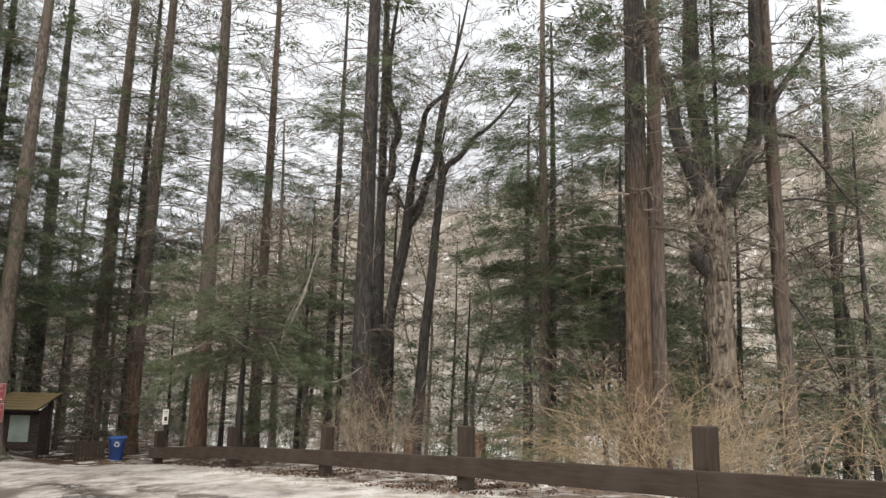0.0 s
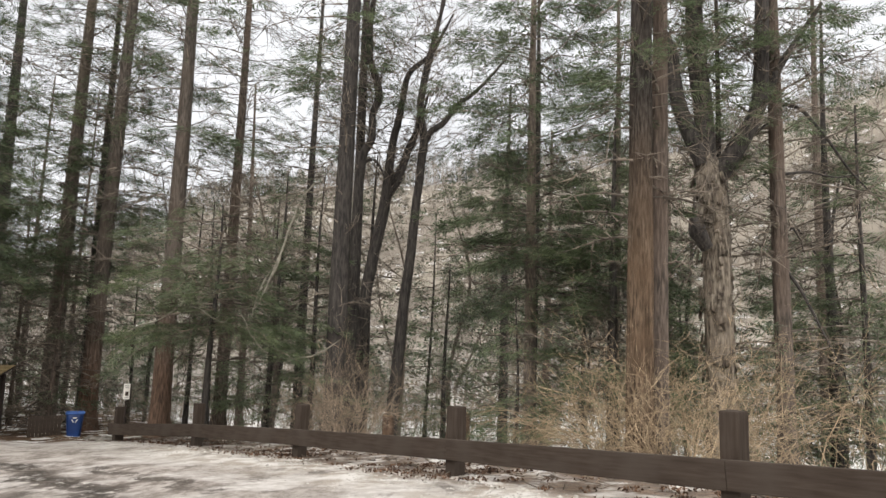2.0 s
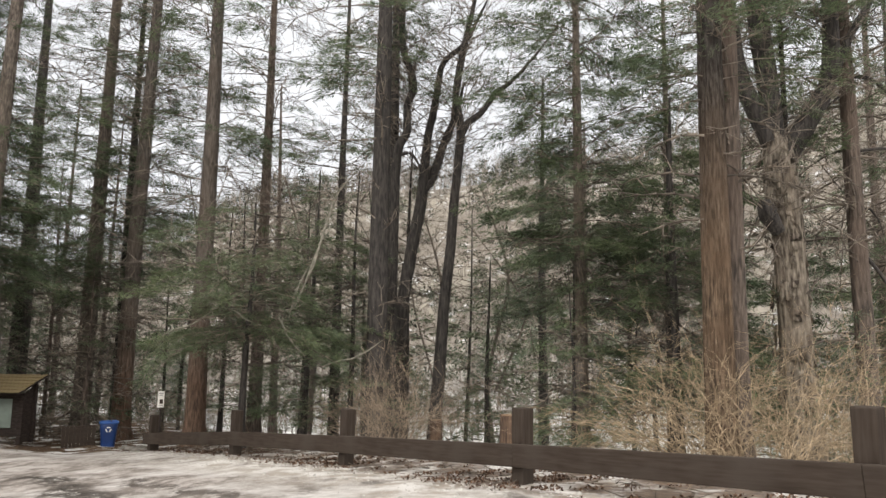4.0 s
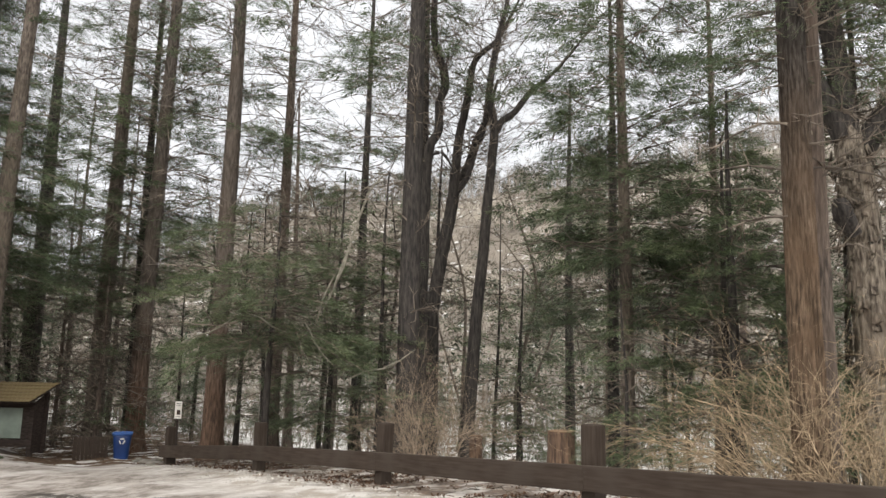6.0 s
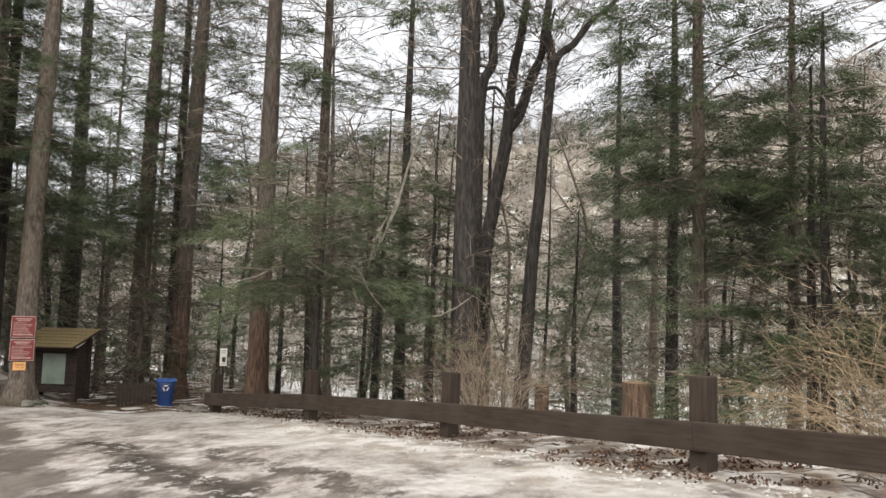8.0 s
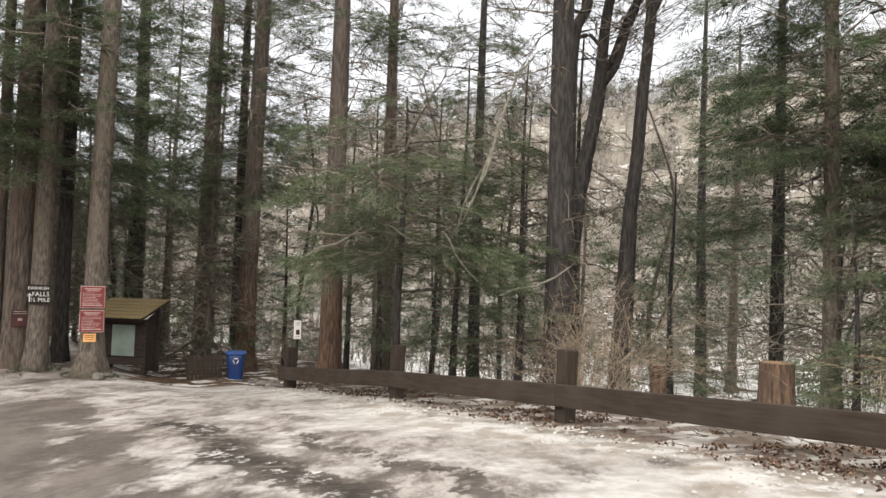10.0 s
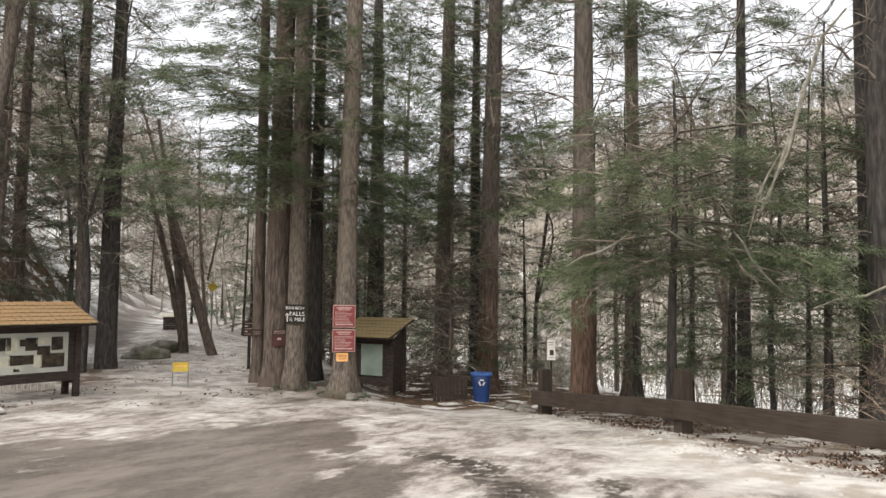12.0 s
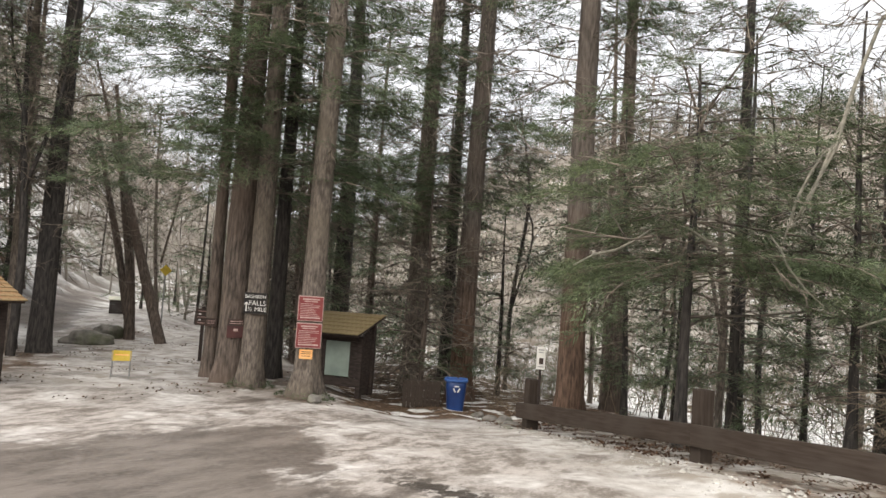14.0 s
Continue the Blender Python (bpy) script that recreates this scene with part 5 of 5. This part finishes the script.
def build_signs():
    # two red notices and an orange one on the hemlock
    for cz, tall, seed in ((0.46, 0.54, 1), (-0.12, 0.54, 2)):
        e = sign_root("red_notice", -13.27, 21.9, cz, 30, "red notice with white lines of print nailed on a trunk")
        boxed("panel", (0.54, 0.02, tall), (0, 0, 0), SIGN_CREAM, e, "faded cream sign panel", 0.004)
        boxed("face", (0.51, 0.006, tall - 0.04), (0, -0.014, 0), SIGN_RED, e, "red painted face", 0.0)
        rr = random.Random(seed)
        rows = [(0, tall / 2 - 0.07, 0.36, 0.03), (0, tall / 2 - 0.115, 0.28, 0.022)]
        for k in range(8):
            w = rr.uniform(0.24, 0.44)
            rows.append((-0.22 + w / 2, 0.1 - k * 0.036, w, 0.012))
        rows += [(0, -tall / 2 + 0.075, 0.42, 0.03)]
        bars(e, SIGN_CREAM, rows, -0.019)
    e = sign_root("orange_notice", -13.3, 21.89, -0.52, 30, "small orange notice below the red signs")
    boxed("panel", (0.28, 0.012, 0.2), (0, 0, 0), SIGN_ORANGE, e, bevel=0.002)
    bars(e, SIGN_BROWN, [(0, 0.05, 0.2, 0.014), (0, 0.01, 0.22, 0.012), (0, -0.04, 0.18, 0.012)], -0.008)
    # trail sign with routed white letters
    e = sign_root("trail_sign", -14.9, 22.22, 0.47, 30, "dark brown wooden trail sign with white letters")
    boxed("board", (0.5, 0.03, 0.48), (0, 0, 0), SIGN_BLACK, e, "near-black board", 0.006)
    lettering("BASHBISH", 0.105, (0, -0.018, 0.15), SIGN_WHITE, e)
    lettering("FALLS", 0.15, (0.05, -0.018, 0.0), SIGN_WHITE, e)
    lettering("½ MILE", 0.135, (0.05, -0.018, -0.14), SIGN_WHITE, e)
    bm = bmesh.new()
    box(bm, (0.024, 0.006, 0.18), (-0.19, -0.017, -0.1), 0)
    for sg in (-1, 1):
        box(bm, (0.02, 0.006, 0.07), (-0.19 + sg * 0.022, -0.017, -0.01), 0, Matrix.Rotation(radians(-35 * sg), 4, "Y"))
    part("arrow", bm_mesh("arrow", bm, SIGN_WHITE), e, "white arrow")
    # maroon and dark plaques on the thick hemlock
    e = sign_root("maroon_plaque", -15.62, 22.58, -0.17, 36, "maroon plaque with pale print on a thick trunk")
    boxed("panel", (0.4, 0.02, 0.44), (0, 0, 0), SIGN_MAROON, e, bevel=0.004)
    boxed("header", (0.4, 0.006, 0.15), (0, -0.014, 0.14), SIGN_BROWN, e, "dark header", 0.0)
    bars(e, SIGN_CREAM, [(0, 0.17, 0.28, 0.016), (0, 0.12, 0.3, 0.012), (0.0, -0.03, 0.1, 0.06)], -0.019)
    e = sign_root("dark_plaque", -16.63, 22.96, -0.1, 40, "small dark plaque on the flank of a trunk")
    boxed("panel", (0.28, 0.02, 0.2), (0, 0, 0), SIGN_BROWN, e, bevel=0.004)
    bars(e, SIGN_CREAM, [(0, 0.03, 0.2, 0.014), (0, -0.02, 0.18, 0.012)], -0.013)
    # post with stacked direction boards
    px, py = -19.05, 25.75
    e = sign_root("direction_post", px, py, height(px, py), 38, "wooden post with stacked dark direction boards by the path")
    boxed("post", (0.1, 0.1, 1.6), (0, 0, 0.78), KIOSK_WOOD, e)
    for k in range(3):
        boxed("board", (0.42, 0.03, 0.14), (0, -0.07, 1.45 - k * 0.17), SIGN_BROWN, e, bevel=0.005)
        bars(e, SIGN_CREAM, [(0, 1.45 - k * 0.17, 0.3, 0.016)], -0.088)
    # parking sign
    px, py = -8.28, 22.3
    g = height(px, py)
    e = sign_root("parking_sign", px, py, g, 14, "narrow white metal parking sign on a thin post")
    boxed("pole", (0.045, 0.03, 1.62), (0, 0.02, 0.81), KIOSK_WOOD, e, "dark thin post")
    boxed("plate", (0.17, 0.008, 0.44), (0, 0, 1.42), SIGN_WHITE, e, "white plate", 0.002)
    boxed("symbol", (0.085, 0.004, 0.12), (0.01, -0.007, 1.36), SIGN_BROWN, e, "dark square symbol", 0.0)
    bars(e, METAL, [(0, 1.58, 0.11, 0.02), (0, 1.53, 0.1, 0.015), (0, 1.25, 0.11, 0.015)], -0.006)


build_signs()


def trail_stake(x, y, h, seed):
    rng = random.Random(seed)
    e = new("trail_stake")
    e.matrix_world = pose(x, y, height(x, y) - 0.03, rng.uniform(-5, 5), rng.uniform(-5, 5), rng.uniform(0, 90))
    tagged(e, "short dark wooden stake at the path edge", "stake", group="stakes at the path edge")
    boxed("stake", (0.07, 0.06, h), (0, 0, h / 2), KIOSK_WOOD, e, bevel=0.008)
    boxed("cap", (0.085, 0.075, 0.03), (0, 0, h + 0.012), SIGN_BROWN, e, bevel=0.005)


for k, (sx, sy, sh) in enumerate([(-18.3, 25.1, 0.75), (-18.0, 24.7, 0.62), (-17.75, 24.45, 0.7)]):
    trail_stake(sx, sy, sh, 500 + k)


def build_barrier(x, y):
    e = new("barrier_sign")
    e.matrix_world = pose(x, y, height(x, y), 0, 0, 40)
    tagged(e, "small yellow warning board on a wire stand", "barrier")
    boxed("board", (0.42, 0.015, 0.24), (0, 0, 0.5), SIGN_YELLOW, e, "yellow board", 0.003, Matrix.Rotation(radians(-12), 4, "X"))
    bars(e, SIGN_ORANGE, [(0, 0.52, 0.3, 0.03), (0, 0.46, 0.26, 0.025)], -0.012)
    for sx in (-1, 1):
        for sy in (-1, 1):
            V, F = rings(np.array([(sx * 0.19, sy * 0.22, 0), (sx * 0.19, sy * 0.1, 0.32), (sx * 0.19, sy * 0.02, 0.62)]), [.008] * 3, 6)
            part("leg", mesh_from("leg", V, F, METAL, True), e)
    V, F = rings(np.array([(-0.19, -0.2, 0.06), (0, -0.2, 0.06), (0.19, -0.2, 0.06)]), [.006] * 3, 6)
    part("crossbar", mesh_from("crossbar", V, F, METAL, True), e)


build_barrier(-17.9, 21.5)


# ---- boulders, stumps, slatted panel ----
def boulder(x, y, size, seed, label, mat=None, name="boulder", sink=0.3):
    bm = bmesh.new()
    bmesh.ops.create_icosphere(bm, subdivisions=4, radius=1)
    off = Vector((seed * 3.7, seed * 1.3, 0))
    for v in bm.verts:
        k = 1 + 0.35 * noise.noise(v.co * 1.1 + off) + 0.12 * noise.noise(v.co * 3.2 + off) + 0.04 * noise.noise(v.co * 9 + off)
        v.co = Vector((v.co.x * size[0], v.co.y * size[1], v.co.z * size[2])) * k
    ob = new(name, bm_mesh(name, bm, mat or STONE, True))
    ob.matrix_world = pose(x, y, height(x, y) + size[2] * (1 - 2 * sink) * 0.6, 0, 0, seed * 47)
    return tagged(ob, label, "rock" if name == "boulder" else "snow")


boulder(-24.35, 26.8, (0.78, 0.5, 0.34), 1, "broad flat lichen-grey boulder beside the path")
boulder(-25.6, 28.9, (0.5, 0.45, 0.4), 2, "dark boulder below the leaning trees")
for k, (rx, ry, rs) in enumerate([(-9.3, 23.6, 0.2), (-9.7, 24.0, 0.16), (-9.0, 23.1, 0.13), (-10.2, 24.7, 0.14), (-12.9, 21.7, 0.15), (-13.0, 22.2, 0.12), (-8.9, 22.3, 0.11)]):
    boulder(rx, ry, (rs * 1.3, rs, rs * 0.75), 10 + k, "small stone half buried in old snow")
boulder(-18.2, 16.2, (0.6, 0.4, 0.16), 31, "heap of old snow beside the notice shelter", SNOW, "snow_heap")
boulder(-18.6, 15.2, (0.7, 0.5, 0.2), 32, "heap of old snow beside the notice shelter", SNOW, "snow_heap")


def stump(x, y, r, h, seed):
    rng = np.random.default_rng(seed)
    e = tree_empty("tree_stump", x, y, "sawn brown tree stump behind the fence", "stump", "stumps")
    z = np.array([-0.1, 0.05, 0.2, h * 0.6, h])
    P = np.stack([0 * z, 0 * z, z], -1)
    ph = rng.uniform(0, 6, 2)
    V, F = rings(P, r * np.array([1.4, 1.25, 1.08, 1, 0.98]), 20, lambda th, t: 1 + 0.05 * np.sin(5 * th + ph[0]) + 0.03 * np.sin(8 * th + ph[1]))
    part("bark", mesh_from("bark", V, F, STUMP_BARK, True), e)
    bm = bmesh.new()
    bmesh.ops.create_cone(bm, cap_ends=True, segments=20, radius1=r * 0.93, radius2=r * 0.9, depth=0.05)
    bmesh.ops.translate(bm, vec=(0, 0, h - 0.018), verts=bm.verts)
    part("cut_face", bm_mesh("cut_face", bm, STUMPWOOD), e, "pale sawn top")


stump(0.8, 16.6, 0.25, 0.86, 1)
stump(-0.7, 17.7, 0.13, 0.75, 2)


def slat_panel(x, y):
    e = new("slatted_panel")
    e.matrix_world = pose(x, y, height(x, y), 0, 0, 25)
    tagged(e, "low brown slatted wooden panel beside the bin", "fence panel")
    for k in range(9):
        boxed("slat", (0.098, 0.022, 0.66), (-0.42 + k * 0.105, 0, 0.35), FENCE_WOOD, e, bevel=0.004)
    for z in (0.18, 0.56):
        boxed("rail", (0.98, 0.035, 0.07), (0, 0.03, z), FENCE_WOOD, e, bevel=0.004)


slat_panel(-11.85, 25.2)


# ---- fallen leaves and sticks along the fence ----
def litter():
    rng = np.random.default_rng(90)
    n = 17000
    al = rng.uniform(-9, 15.5, n)
    s = rng.normal(0.35, 0.75, n)
    clump = np.sin(al * 1.3 + 1.0) + np.sin(al * 4.3 + s * 4) + 0.8 * np.sin(al * 9.7 - s * 7) + rng.normal(0, 0.5, n)
    keep = (clump > 0.55) & (s > -1.1)
    al, s = al[keep], s[keep]
    x, y = FX + UX * al + BX * s, FY + UY * al + BY * s
    n = len(x)
    z = land(x, y) + rng.uniform(0.012, 0.035, n) + 0.05 * np.exp(-((s + 1.0) / 0.5) ** 2)
    c = np.stack([x, y, z], -1)
    a = rng.uniform(0, 2 * np.pi, n)
    u = np.stack([np.cos(a), np.sin(a), rng.normal(0, 0.35, n)], -1) * rng.uniform(0.012, 0.03, n)[:, None]
    w = np.stack([-np.sin(a), np.cos(a), rng.normal(0, 0.4, n)], -1) * rng.uniform(0.008, 0.02, n)[:, None]
    lift = np.stack([0 * x, 0 * x, rng.uniform(0.005, 0.03, n)], -1)
    V = np.stack([c - u, c - w * 0.9 + lift, c + u, c + w + lift, c - lift * 0.3], 1).reshape(-1, 3)
    F = (np.arange(n)[:, None, None] * 5 + np.array([[0, 1, 4], [1, 2, 4], [2, 3, 4], [3, 0, 4]])[None]).reshape(-1, 3)
    ob = new("fallen_leaves", mesh_from("fallen_leaves", V, F, LEAF_DEAD))
    tagged(ob, "brown fallen leaves in old snow along the fence", "leaves", kind="stuff")
    n = 520
    al, s = rng.uniform(-7, 15, n), rng.normal(0.6, 0.5, n)
    x, y = FX + UX * al + BX * s, FY + UY * al + BY * s
    p = np.stack([x, y, land(x, y) + 0.04], -1)
    a = rng.uniform(0, 2 * np.pi, n)
    e = p + np.stack([np.cos(a), np.sin(a), rng.normal(0.05, 0.12, n)], -1) * rng.uniform(0.1, 0.45, n)[:, None]
    ob = new("fallen_sticks", mesh_from("fallen_sticks", *cones(p, e, rng.uniform(0.005, 0.013, n)), TWIG))
    tagged(ob, "dead sticks in the leaf litter along the fence", "sticks", kind="stuff")


def path_litter():
    """Bark, twigs and leaves strewn over the old snow of the path."""
    rng = np.random.default_rng(91)
    n = 3000
    q, r = rng.uniform(0, 1, n), rng.normal(0, 2.6, n)
    x, y = -15.5 - 11.5 * q + 0.78 * r, 19.0 + 14.0 * q + 0.62 * r
    clump = np.sin(x * 1.9 + 0.5) + np.sin(y * 2.3 - x) + rng.normal(0, 0.7, n) + 0.35 * np.abs(r) * 0.6
    x, y = x[clump > 0.9], y[clump > 0.9]
    n = len(x)
    c = np.stack([x, y, land(x, y) + 0.018], -1)
    a = rng.uniform(0, 2 * np.pi, n)
    u = np.stack([np.cos(a), np.sin(a), rng.normal(0, 0.35, n)], -1) * rng.uniform(0.012, 0.05, n)[:, None]
    w = np.stack([-np.sin(a), np.cos(a), rng.normal(0, 0.4, n)], -1) * rng.uniform(0.008, 0.028, n)[:, None]
    lift = np.stack([0 * x, 0 * x, rng.uniform(0.004, 0.018, n)], -1)
    V = np.stack([c - u, c - w * 0.9 + lift, c + u, c + w + lift, c - lift * 0.3], 1).reshape(-1, 3)
    F = (np.arange(n)[:, None, None] * 5 + np.array([[0, 1, 4], [1, 2, 4], [2, 3, 4], [3, 0, 4]])[None]).reshape(-1, 3)
    ob = new("path_litter", mesh_from("path_litter", V, F, LEAF_DEAD))
    tagged(ob, "bark scraps and dead leaves on the snowy path", "leaves", kind="stuff")


litter()
path_litter()


# ---- smaller things ----
def drooping_limbs():
    """Dark bare limbs that hang out from the slim tree past the brush."""
    e = tree_empty("hanging_limb", 7.5, 15.9, "dark bare drooping limbs of a slim hemlock", "branch", sink=0)
    g = height(7.5, 15.9)
    rng = np.random.default_rng(410)
    for pts, r in (([(0.05, 0, 7.0), (0.5, -0.1, 6.9), (0.95, -0.2, 6.3), (1.5, -0.2, 5.5), (2.0, -0.2, 5.0)], 0.05),
                   ([(0.1, -0.1, 3.3), (0.35, -0.2, 2.9), (0.7, -0.3, 2.1), (1.1, -0.4, 1.2), (1.3, -0.4, 0.6)], 0.04),
                   ([(0.05, 0, 5.4), (0.7, 0, 5.5), (1.4, 0.1, 5.4), (2.2, 0.1, 5.6)], 0.035),
                   ([(0.05, 0, 4.2), (0.25, -0.1, 4.25), (0.42, -0.1, 4.0), (0.5, -0.1, 3.7)], 0.03),
                   ([(-0.1, 0, 6.6), (-0.6, -0.2, 6.2), (-1.0, -0.3, 5.6)], 0.03)):
        P = np.array(pts, float)
        P[:, 2] -= g
        t = np.linspace(0, len(P) - 1, len(P) * 5)
        Q = np.stack([np.interp(t, np.arange(len(P)), P[:, i]) for i in range(3)], -1)
        for _ in range(3):
            Q[1:-1] = (Q[:-2] + 2 * Q[1:-1] + Q[2:]) / 4
        V, F = rings(Q, np.linspace(r, r * 0.3, len(Q)), 7)
        limb = part("limb", mesh_from("limb", V, F, BARK_DARK, True), e)
        q = np.linspace(0, 1, len(Q))
        tagged(part("twig", mesh_from("twig", *dead_branches(Q, q, None, 0.2, 1.0, 14, 0.9, rng, twigs=4, thick=0.012), TWIG), limb), kind="stuff")


drooping_limbs()


def moss_skirt(x, y, r, seed):
    rng = np.random.default_rng(seed)
    n = 300
    a = rng.uniform(0, 2 * np.pi, n)
    rr = r * rng.uniform(0.95, 1.5, n)
    px, py = x + np.cos(a) * rr, y + np.sin(a) * rr
    O = np.stack([px, py, land(px, py) + np.clip((1.5 * r - rr) * 0.9, 0, 0.3) * rng.uniform(0, 1, n)], -1)
    D = np.stack([np.cos(a), np.sin(a), rng.uniform(0.2, 1.2, n)], -1)
    ob = new("moss", mesh_from("moss", *sprays(O, D, rng.uniform(0.05, 0.1, n), rng, 7, width=0.22), NEEDLE))
    tagged(ob, "green moss around the foot of a trunk", "moss", kind="stuff")


moss_skirt(-13.43, 22.2, 0.42, 420)
moss_skirt(-15.04, 22.48, 0.36, 421)


def wooden_box(x, y):
    e = new("wooden_box")
    e.matrix_world = pose(x, y, height(x, y), 0, 0, 44)
    tagged(e, "small brown wooden box with a pale sloping lid", "box")
    for k in range(6):
        boxed("plank", (0.7, 0.03, 0.095), (0, -0.25, 0.06 + k * 0.1), KIOSK_WOOD, e, bevel=0.004)
    for sx in (-1, 1):
        boxed("side", (0.03, 0.47, 0.6), (sx * 0.335, 0.0, 0.31), KIOSK_WOOD, e, bevel=0.004)
    boxed("lid", (0.82, 0.62, 0.04), (0, 0, 0.68), PAPER, e, "pale lid", 0.006, Matrix.Rotation(radians(12), 4, "X"))
    boxed("post", (0.09, 0.09, 0.95), (0.42, 0.1, 0.47), KIOSK_WOOD, e)


wooden_box(-29.6, 33.4)


def yellow_sign(x, y):
    e = sign_root("yellow_sign", x, y, height(x, y), 42, "small yellow diamond sign on a post far up the path")
    boxed("post", (0.06, 0.06, 2.4), (0, 0.04, 1.2), METAL, e)
    boxed("plate", (0.34, 0.012, 0.34), (0, 0, 2.25), SIGN_YELLOW, e, "yellow diamond plate", 0.004, Matrix.Rotation(radians(45), 4, "Y"))


yellow_sign(-27.0, 33.2)


def wire_rack(x, y):
    e = new("wire_rack")
    e.matrix_world = pose(x, y, height(x, y), 0, 0, 72)
    tagged(e, "low pale metal rack behind the notice shelter", "rack")
    for k in range(9):
        cx = -0.6 + k * 0.15
        P = np.array([(cx - 0.05, 0, 0), (cx - 0.05, 0, 0.2), (cx, 0, 0.26), (cx + 0.05, 0, 0.2), (cx + 0.05, 0, 0)])
        V, F = rings(P, [0.012] * 5, 6)
        part("hoop", mesh_from("hoop", V, F, SIGN_WHITE, True), e)
    boxed("base_bar", (1.4, 0.03, 0.03), (0, 0, 0.03), SIGN_WHITE, e, bevel=0.004)


wire_rack(-20.2, 18.9)


def snow_crumbs():
    """Ploughed lumps of dirty snow between the ice and the fence, and slush lumps on the lot."""
    rng = np.random.default_rng(430)
    n = 3600
    al = rng.uniform(-6, 14, n)
    s = rng.normal(-0.9, 0.5, n)
    x, y = FX + UX * al + BX * s, FY + UY * al + BY * s
    r = rng.gamma(2.0, 0.004, n) + 0.003
    z = land(x, y) + 0.07 * np.exp(-((s + 1.0) / 0.5) ** 2) * 0.7
    c = np.stack([x, y, z], -1)
    base = np.array([(1, 0, 0), (0.3, 0.95, 0), (-0.8, 0.6, 0), (-0.8, -0.6, 0), (0.3, -0.95, 0), (0, 0, 1)], float)
    tri = np.array([(0, 1, 5), (1, 2, 5), (2, 3, 5), (3, 4, 5), (4, 0, 5)])
    V = c[:, None] + base[None] * r[:, None, None] * rng.uniform(0.6, 1.4, (n, 6, 3)) * np.array([1.3, 1.3, 0.9])
    F = (np.arange(n)[:, None, None] * 6 + tri[None]).reshape(-1, 3)
    ob = new("snow_lumps", mesh_from("snow_lumps", V.reshape(-1, 3), F, SNOW_DIRTY, True))
    tagged(ob, "crumbs of ploughed dirty snow beside the fence", "snow", kind="stuff")


snow_crumbs()
